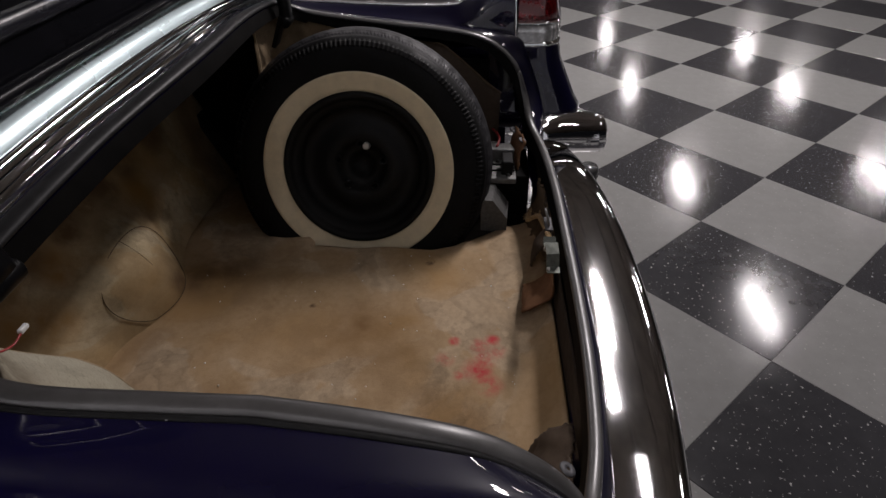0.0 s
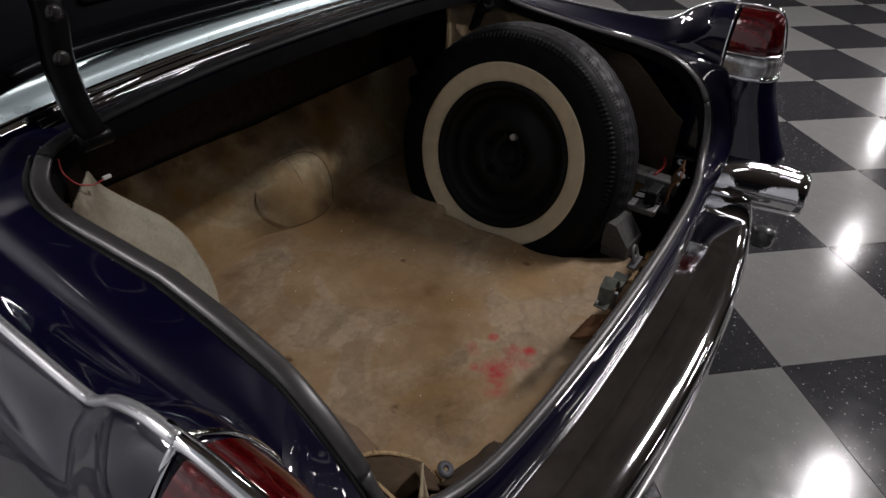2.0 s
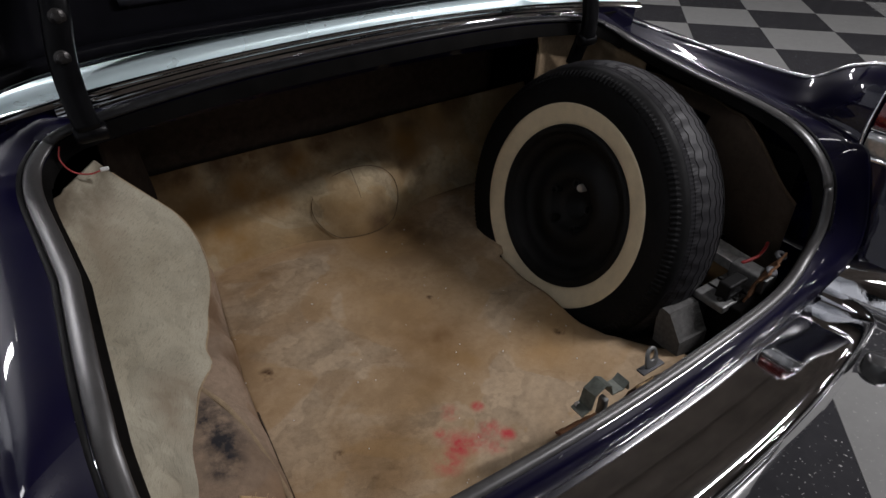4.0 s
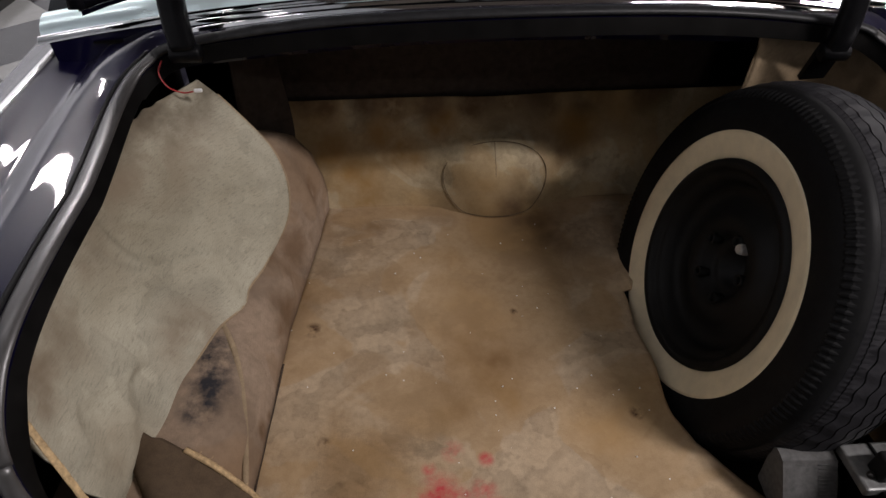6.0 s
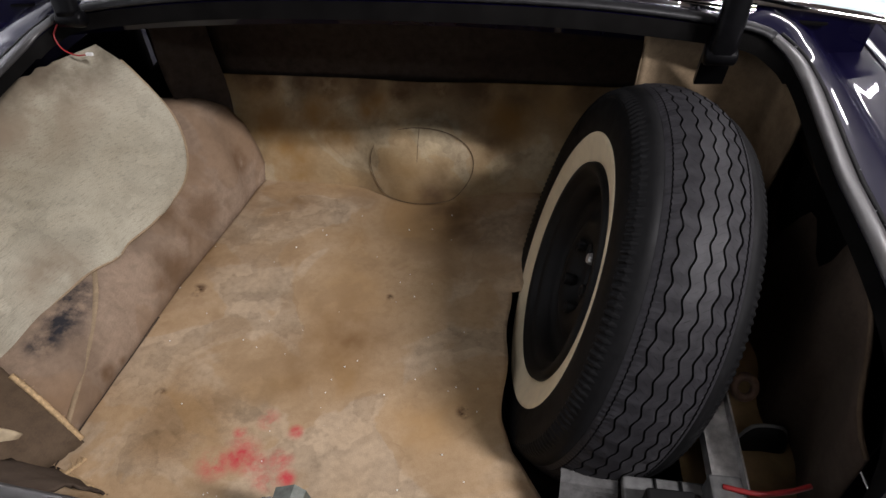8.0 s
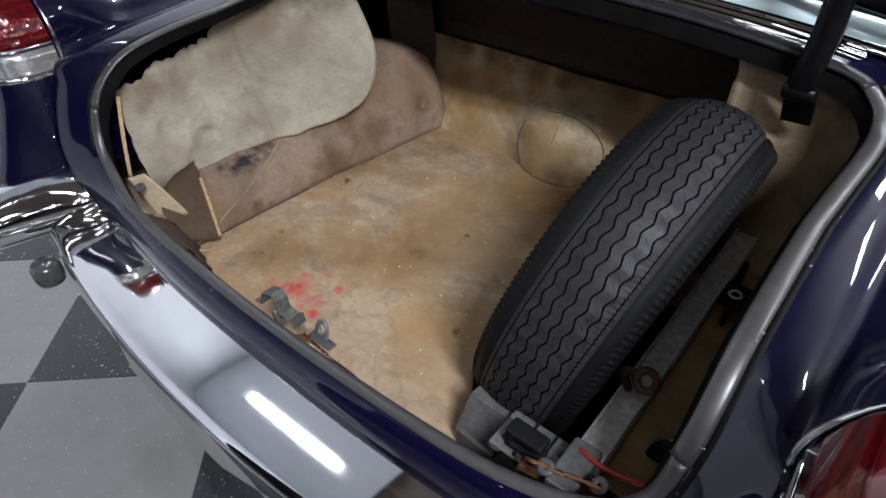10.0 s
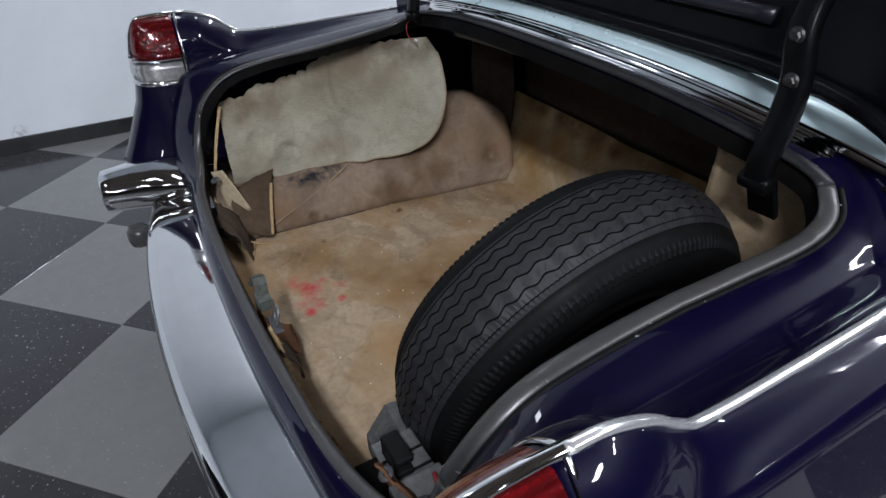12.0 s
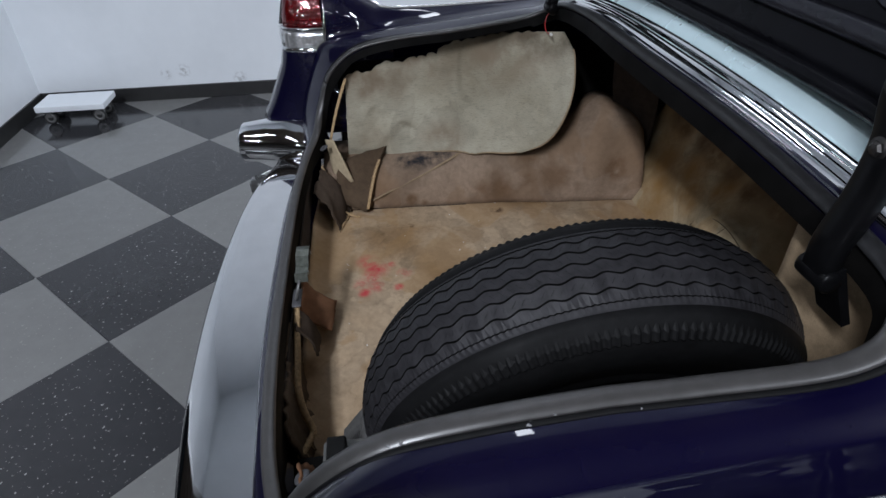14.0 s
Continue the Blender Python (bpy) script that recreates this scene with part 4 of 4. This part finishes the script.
def ragged(name, corner, material, label, category, nu=22, nv=16, rough=.006, scale=30, seed=0.0, fray=.008, thick=.005):
    """A torn piece of cloth through four corners (a-b one edge, d-c the other) with a belly and frayed edges."""
    a, b_, c, d, belly = (Vector(q) for q in corner)
    rows = []
    for i in range(nu + 1):
        u = i / nu
        row = []
        for j in range(nv + 1):
            v = j / nv
            p = (a * (1 - u) + b_ * u) * (1 - v) + (d * (1 - u) + c * u) * v + belly * 4 * v * (1 - v)
            q = p * scale + Vector((seed, 0, 0))
            p = p + Vector((noise.noise(q), noise.noise(q + Vector((7, 0, 0))), noise.noise(q + Vector((0, 9, 0))))) * rough
            if j in (0, nv) or i in (0, nu):
                p = p + Vector((noise.noise(q * 4), noise.noise(q * 4 + Vector((3, 0, 0))), noise.noise(q * 4 + Vector((0, 5, 0))))) * fray
            row.append(p)
        rows.append(row)
    return tagged(thicken(part(name, grid(rows), material), thick, 0), label, category)


flap = ragged("felt_flap", ((-.670, .105, .580), (-.755, .268, .596), (-.512, .165, .468), (-.555, .060, .492), (.0, .0, .048)), RAG, "brown felt flap peeled from the lining", "flap", rough=.004, seed=1, fray=.004)
fray_line = [(-.640, .220, .590), (-.596, .202, .566), (-.552, .184, .522), (-.516, .168, .474)]
tube("frayed_edge", fray_line, .0058, JUTE, flap, "pale frayed jute edge", 6, 6, .7)
for k in range(34):
    p = spline([Vector(q) for q in fray_line], 8)[random.randrange(24)]
    d = Vector((random.uniform(-1, 1), random.uniform(-.8, 1), random.uniform(-.3, 1))).normalized() * random.uniform(.005, .012)
    part("thread", sweep([p, p + d * .5 + Vector((0, 0, .002)), p + d], ring(.0006, 4)), JUTE, flap)
ragged("felt_flap", ((-.60, .03, .60), (-.45, .01, .585), (-.42, .075, .455), (-.54, .11, .45), (0, .01, .01)), RAG_DARK, "torn dark felt hanging from the boot edge", "flap", seed=2)
ragged("card_flap", ((-.672, .048, .662), (-.628, .074, .680), (-.575, .13, .548), (-.61, .07, .525), (.005, 0, .004)), CARD, "bent tan cardboard tongue at the boot edge", "flap", 8, 10, .0015, 12, 3, .002, .004)
ragged("card_strip", ((-.765, .128, .835), (-.760, .136, .832), (-.690, .066, .650), (-.697, .060, .650), (.004, -.004, 0)), JUTE, "thin tan edge strip beside the board", "strip", 5, 14, .001, 12, 4, .001, .003)
ragged("carpet_tongue", ((-.05, .004, .585), (.07, .002, .585), (.075, .066, .485), (-.035, .075, .490), (0, -.025, -.005)), RAG_RUST, "rusty orange carpet tongue torn under the latch", "flap", rough=.004, seed=5, fray=.003)
ragged("felt_flap", ((.12, .0, .60), (.19, -.002, .60), (.18, .035, .505), (.13, .04, .51), (0, .012, .0)), RAG_DARK, "dark torn felt below the striker", "flap", rough=.004, seed=6, fray=.003)
rag = ragged("rag", ((.585, .040, .660), (.695, .066, .668), (.655, .075, .535), (.535, .050, .548), (0, .014, .0)), RAG_RUST, "crumpled brown felt rag against the boot edge", "rag", 26, 20, .007, 24, 8, .006)
rag_foot = [(.520, .046, .560), (.545, .056, .548), (.575, .060, .545), (.60, .066, .552)]
tube("frayed_edge", rag_foot, .004, JUTE, rag, "yellow frayed jute edge", 6, 6, .7)
for k in range(40):
    p = spline([Vector(q) for q in rag_foot], 8)[random.randrange(24)]
    d = Vector((random.uniform(-1, 1), random.uniform(-.2, 1), random.uniform(-.2, 1))).normalized() * random.uniform(.005, .013)
    part("thread", sweep([p, p + d * .5 + Vector((0, 0, .002)), p + d], ring(.0007, 4)), JUTE, rag)
fray = ragged("frayed_edge", ((.16, -.018, .60), (.46, .0, .60), (.45, .035, .47), (.17, .012, .47), (0, -.01, 0)), RAG, "frayed carpet edge turned up at the boot sill", "carpet edge", 40, 8, .006, 40, 13, .012)
hem = [(.10, -.002, .612), (.143, .0, .600), (.23, .004, .575), (.319, .008, .55), (.36, .020, .52), (.385, .034, .495), (.42, .024, .495), (.45, .012, .50)]
tube("hem", hem, .0075, JUTE, fray, "frayed jute hem", 6)
for k in range(110):
    u = random.random()
    p = spline([Vector(q) for q in hem], 8)[int(u * 55)]
    d = Vector((random.uniform(-1, 1), random.uniform(-.2, 1), random.uniform(-.6, 1))).normalized() * random.uniform(.006, .018)
    part("thread", sweep([p, p + d * .5 + Vector((0, 0, .003)), p + d], ring(.0007, 4)), JUTE, fray)

for pts in (((-.50, .14, .455), (-.512, .11, .462), (-.524, .075, .482), (-.53, .05, .50)), ((-.545, .112, .456), (-.50, .10, .458), (-.455, .085, .460), (-.42, .075, .458)), ((-.60, .03, .60), (-.585, .06, .54), (-.56, .09, .48), (-.545, .11, .455))):
    edge = tagged(tube("frayed_edge", pts, .0045, JUTE, None, "", 6, 6, .6), "pale frayed jute edge of the torn felt", "carpet edge")
    line = spline([Vector(q) for q in pts], 8)
    for k in range(26):
        p = line[random.randrange(len(line))]
        d = Vector((random.uniform(-1, 1), random.uniform(-.6, 1), random.uniform(0, 1))).normalized() * random.uniform(.005, .014)
        part("thread", sweep([p, p + d * .5 + Vector((0, 0, .002)), p + d], ring(.0006, 4)), JUTE, edge)

# latch, striker eye and lugs on the sill
latch = tagged(empty("boot_latch", (0, 0, .65)), "dull grey-green metal boot latch plate on the sill", "latch")
lp = [(-.062, .012, -.014), (-.040, .012, -.010), (-.032, .014, .020), (-.004, .016, .030), (.010, .014, .022), (.016, .012, -.002), (.046, .012, -.006), (.058, .012, .006), (.062, .012, -.016)]
part("latch_plate", sweep([Vector(p) for p in lp], [(-.0016, -.015), (.0016, -.015), (.0016, .015), (-.0016, .015)], up=Vector((0, 1, 0))), LATCH_METAL, latch, "folded pale metal plate", smooth=False)
for x in (-.050, .032):
    m = Matrix.Translation((x, .024, -.012)) @ Matrix.Rotation(radians(90), 4, "Z")
    part("rivet", lathe([(-.004, .006), (.002, .006), (.004, .003), (.004, 0)], 10, m=m), STEEL, latch)
part("bolt_lug", box((.012, .018, .05), (.0, .004, -.03), .003), STEEL_GREY, latch)

striker = tagged(empty("striker_eye", (.135, .004, .655)), "steel striker eye standing on the sill", "striker")
rows = []
for i in range(28):
    a = 2 * math.pi * i / 28
    # teardrop outline, wide at its foot, and the eye in it
    wide = .017 + .012 * max(0, -math.sin(a)) ** 1.5
    outer = Vector((wide * math.cos(a), 0, .016 + (.020 if math.sin(a) > 0 else .026) * math.sin(a)))
    eye = Vector((.0085 * math.cos(a) + .002, 0, .018 + .011 * math.sin(a)))
    lean = Vector((0, .30, 1))
    rows.append([Vector((q.x, .004 + lean.y * q.z + d, q.z)) for q, d in ((eye, -.002), (eye.lerp(outer, .2), -.0028), (eye.lerp(outer, .85), -.0028), (outer, -.0012), (outer, .0012), (eye.lerp(outer, .85), .0028), (eye.lerp(outer, .2), .0028), (eye, .002))])
part("striker_loop", grid(rows, closed_u=True, closed_v=True), STEEL_GREY, striker, "pressed steel eye")
part("striker_base", box((.062, .020, .005), (0, .004, -.010), .002), LUG_METAL, striker, "grey base plate")


def lug(at, turn, label):
    """A small tab with a hole."""
    m = Matrix.Translation(at) @ Matrix.Rotation(radians(turn), 4, "Z") @ Matrix.Rotation(radians(25), 4, "X")
    rows = []
    for r, h in ((.0035, .0015), (.008, .0015), (.0115, .0012), (.012, 0)):
        rows.append([m @ Vector((r * math.cos(a) * 1.05, r * math.sin(a), h)) for a in [2 * math.pi * k / 20 for k in range(20)]])
    ob = part("lug", grid(rows, closed_v=True), LUG_METAL)
    return tagged(thicken(ob, .003), label, "lug", group="sill lugs")


lug((-.605, .046, .662), 10, "small grey lug with a hole at the sill corner")
lug((.608, .050, .655), -15, "small grey lug with a hole at the sill corner")
lug((.686, .074, .655), -40, "small grey lug with a hole at the sill corner")

# rubber wedge against the tyre, its rear face bevelled off
section = spline([(0, -.035, -.055), (0, -.035, -.006), (0, -.030, .004), (0, .006, .054), (0, .013, .060), (0, .045, .050), (0, .045, -.055)], 3)
bm = grid([[q + Vector((x, 0, 0)) for q in section] for x in (-.046, -.043, .043, .046)])
for x0 in (0, 3):
    bm.verts.ensure_lookup_table()
    bm.faces.new(bm.verts[x0 * len(section):(x0 + 1) * len(section)])
bmesh.ops.recalc_face_normals(bm, faces=bm.faces)
block = part("wheel_chock", bm, CHOCK_GREY, smooth=False)
block.matrix_world = Matrix.Translation((.438, .128, .499)) @ Matrix.Rotation(radians(-5), 4, "Z") @ Matrix.Rotation(radians(-4), 4, "Y")
tagged(block, "grey ribbed rubber wedge against the spare tyre", "chock")
for k in range(9):
    z = .054 - .0055 * k
    part("rib", box((.030, .0016, .0022), (.028, -.0335 + .72 * z, z + .002), .0004), CHOCK_GREY, block)
part("block_stand", box((.12, .08, .22), (.442, .098, .33), .004), TRUNK_BLACK, tub, "black steel ledge under the rubber block", smooth=False)

# jack
jack = tagged(empty("car_jack"), "bright steel screw jack stowed beside the spare tyre", "jack")
a0, a1 = Vector((.640, .125, .600)), Vector((.642, .84, .636))
part("jack_bar", sweep([a0 + (a1 - a0) * (k / 10) for k in range(11)], [(-.025, -.012), (.025, -.012), (.025, .022), (.022, .022), (.021, .006), (-.019, .006), (-.020, .015), (-.025, .015)]), STEEL, jack, "long bright steel bar", smooth=False)
part("jack_foot", box((.135, .085, .020), (.552, .112, .572), .004), STEEL_GREY, jack, "grey pressed foot", smooth=False)
part("jack_foot", box((.05, .10, .045), (.632, .10, .600), .005), STEEL_GREY, jack, "grey cast socket", smooth=False)
part("jack_claw", box((.07, .034, .014), (.545, .098, .620), .004), RIM, jack, "black claw", smooth=False)
part("jack_claw", box((.07, .034, .014), (.545, .098, .586), .004), RIM, jack, "black claw", smooth=False)
part("jack_claw", box((.014, .034, .046), (.516, .098, .603), .004), RIM, jack, "black claw", smooth=False)
for x in (.535, .575):
    part("jack_rib", box((.004, .080, .006), (x, .112, .584), .0012), RIM, jack, "dark pressed line", smooth=False)
for x, y in ((.505, .095), (.555, .080), (.598, .125)):
    m = Matrix.Translation((x, y, .583)) @ Matrix.Rotation(radians(-90), 4, "Y")
    part("rivet", lathe([(-.004, .007), (.003, .007), (.006, .003), (.006, 0)], 10, m=m), STEEL_DARK, jack)
part("jack_hook", sweep([Vector((.662 + .016 * math.cos(a), .258 + .010 * math.sin(a), .702 + .014 * math.sin(a))) for a in [2 * math.pi * k / 18 for k in range(18)]], ring(.007, 8), closed=True), RUST, jack, "rusty iron eye")
tube("jack_hook", [(.646, .262, .700), (.630, .270, .690), (.616, .284, .665), (.628, .292, .62)], .008, RUST, jack, "rusty iron shank")
tube("jack_rod", [(.625, .13, .622), (.67, .120, .630), (.715, .128, .630), (.752, .142, .628)], .0045, RED_PAINT, jack, "red handle rod", 6)
part("jack_bracket", box((.050, .075, .010), (.692, .622, .640), .003, Matrix.Identity(4)), RIM, jack, "black bracket", smooth=False)
part("jack_bracket", box((.010, .075, .060), (.692, .622, .612), .003), RIM, jack, "black bracket", smooth=False)
m = Matrix.Translation((.692, .622, .646)) @ Matrix.Rotation(radians(-90), 4, "Y")
part("bracket_ring", lathe([(-.002, .008), (.001, .010), (.002, .013), (-.002, .015)], 16, m=m), STEEL, jack, "bright worn hole rim")
part("jack_ledge", box((.20, .10, .32), (.61, .075, .418), .004), TRUNK_BLACK, tub, "black steel ledge under the jack", smooth=False)
part("jack_ledge", box((.06, .05, .32), (.642, .79, .430), .004), TRUNK_BLACK, tub, "black steel post under the bar", smooth=False)

rows = []
for i in range(17):
    u = i / 16
    high = .33 * (1 - abs(2 * u - 1) ** 5) ** .35
    rows.append([(.690 + .10 * u, .215 + .05 * v + .008 * math.sin(u * 3), .25 + max(high, .02) * v) for v in [k / 8 for k in range(9)]])
tongue = tagged(thicken(part("strap_plate", grid(rows), RIM), .006), "black curved metal tongue standing in the wheel well", "plate")
part("edge", sweep([Vector(r[-1]) for r in rows], ring(.004, 6)), STEEL_GREY, tongue, "worn bright edge")
well_side = []
for i in range(31):
    y = .12 + .70 * i / 30
    well_side.append([(.80 - .03 * math.sin(y * 8) * v + .008 * math.sin(y * 31) - .05 * (1 - v) * (y > .3), y, .25 + (.66 if y > .32 else .50 + (y - .12) * .8) * v) for v in [k / 10 for k in range(11)]])
well_lining = tagged(thicken(part("side_lining", grid(well_side), RAG_DARK), .005), "dark stained brown felt beside the spare wheel", "lining")
part("top_edge", sweep([Vector(r[-1]) for r in well_side], ring(.004, 6)), RAG, well_lining, "frayed brown top edge")

# loose lamp wire
wire = tagged(empty("lamp_wire"), "loose red wire with a white connector by the hinge", "wire")
tube("wire", [(-.705, .80, 1.03), (-.712, .785, 1.01), (-.700, .778, .985), (-.675, .778, .972), (-.655, .781, .972)], .0016, RED_PAINT, wire, "thin red insulated wire", 6)
part("connector", box((.016, .007, .007), (-.646, .783, .973), .002, None), plain("white_plastic", (0.75, 0.75, 0.73), 0.4, 0, 30, 0.05, 0.05), wire, "white plastic connector", smooth=False)

# specks of grit on the carpet
grit = bmesh.new()
for k in range(60):
    x, y = random.uniform(-.53, .24), random.uniform(.08, .95)
    r = random.uniform(.0008, .0022)
    bmesh.ops.create_icosphere(grit, subdivisions=1, radius=r, matrix=Matrix.Translation((x, y, .4535)))
tagged(part("grit", grit, plain("white_grit", (0.8, 0.78, 0.74), 0.5)), "tiny pale grit scattered on the carpet", "grit", kind="stuff")

# chips along the weatherstrip
for k in range(26):
    q = lip_path[random.randrange(len(lip_path))]
    sk = skirt_path[lip_path.index(q)]
    bm = bmesh.new()
    bmesh.ops.create_icosphere(bm, subdivisions=1, radius=1.0, matrix=Matrix.Translation(q + sk.normalized() * random.uniform(.004, .020) + Vector((0, 0, .0085))) @ Matrix.Rotation(random.uniform(0, 6), 4, "Z") @ Matrix.Diagonal((random.uniform(.002, .007), random.uniform(.0012, .003), .0008, 1)))
    part("chip", bm, plain_chip, car)

# ---------------------------------------------------------------- by the wall
dolly = tagged(empty("dolly", (-2.83, -1.70, FLOOR)), "low white wheeled dolly by the wall corner", "dolly")
part("deck", box((.24, .42, .040), (0, 0, .113), .006), WALL_WHITE, dolly, "white painted board", smooth=False)
for x, y in ((.07, .15), (.07, -.15), (-.07, .15), (-.07, -.15)):
    caster = part("caster", lathe([(-.012, .0), (-.012, .034), (-.008, .041), (.008, .041), (.012, .034), (.012, 0)], 24, m=Matrix.Translation((x, y, .041))), BASE_BLACK, dolly, "black caster wheel")
    part("rim", lathe([(.011, .033), (.015, .032), (.015, .018), (.011, .016)], 24, m=Matrix.Translation((x, y, .041))), STEEL_GREY, caster, "grey metal hub ring")
    part("fork", box((.036, .03, .05), (x, y, .072), .004), STEEL_GREY, caster, smooth=False)

# ---------------------------------------------------------------- floor tiles
def tile_material(name, a, b, speck):
    m, tree, bsdf = node_material(name)
    co = texcoord(tree)
    n = noise_node(tree, 14, 8, 0.65, co)
    sp = noise_node(tree, 75, 2, 0.5, co)
    col = mix(tree, n.outputs[0], a, b)
    col = mix(tree, ramp(tree, sp.outputs[0], [(0.66, 0.0), (0.72, 1.0)]), col, speck)
    link(tree, col, bsdf.inputs["Base Color"])
    link(tree, ramp(tree, n.outputs[0], [(0.3, 0.10), (0.7, 0.16)]), bsdf.inputs["Roughness"])
    bump(tree, bsdf, noise_node(tree, 5, 3, 0.5, co).outputs[0], 0.05, 0.004)
    return m


TILE_GREY = tile_material("grey_vinyl_tile", (0.145, 0.145, 0.14), (0.195, 0.195, 0.19), (0.25, 0.25, 0.24))
TILE_BLACK = tile_material("black_vinyl_tile", (0.018, 0.018, 0.02), (0.035, 0.035, 0.038), (0.30, 0.30, 0.29))
SIDE, TILE_TURN, TILE_AT = 0.6273, radians(-46.17), (1.2169, -0.8626)


def tile_mesh(name, material):
    bm = box((SIDE - 0.0016, SIDE - 0.0016, 0.004), (0, 0, -0.002), 0.0006, segments=1)
    mesh = bpy.data.meshes.new(name)
    bm.to_mesh(mesh)
    bm.free()
    mesh.materials.append(material)
    return mesh


grey_tile, black_tile = tile_mesh("tile", TILE_GREY), tile_mesh("tile_black", TILE_BLACK)
spots = []
for i in range(-60, 60):
    for j in range(-60, 60):
        x = TILE_AT[0] + SIDE * ((i + .5) * math.cos(TILE_TURN) - (j + .5) * math.sin(TILE_TURN))
        y = TILE_AT[1] + SIDE * ((i + .5) * math.sin(TILE_TURN) + (j + .5) * math.cos(TILE_TURN))
        if -3.6 < x < 29.5 and -15.5 < y < 27.5:
            spots.append((math.hypot(x, y + 0.5), x, y, (i + j) % 2))
spots.sort()
for _, x, y, odd in spots[:290]:
    ob = new("tile", black_tile if odd == 0 else grey_tile)
    ob.matrix_world = pose(x, y, FLOOR, 0, 0, math.degrees(TILE_TURN))
    ob.parent = floor
for odd, material, label in ((0, TILE_BLACK, "black vinyl tiles"), (1, TILE_GREY, "grey vinyl tiles")):
    bm = bmesh.new()
    h = SIDE / 2 - 0.0008
    turn = Matrix.Rotation(TILE_TURN, 2)
    for _, x, y, o in spots[290:]:
        if o == odd:
            bm.faces.new([bm.verts.new((x + (turn @ Vector(c)).x, y + (turn @ Vector(c)).y, FLOOR)) for c in ((-h, -h), (h, -h), (h, h), (-h, h))])
    tagged(part("far_tiles", bm, material, floor, label, smooth=False), kind="stuff")
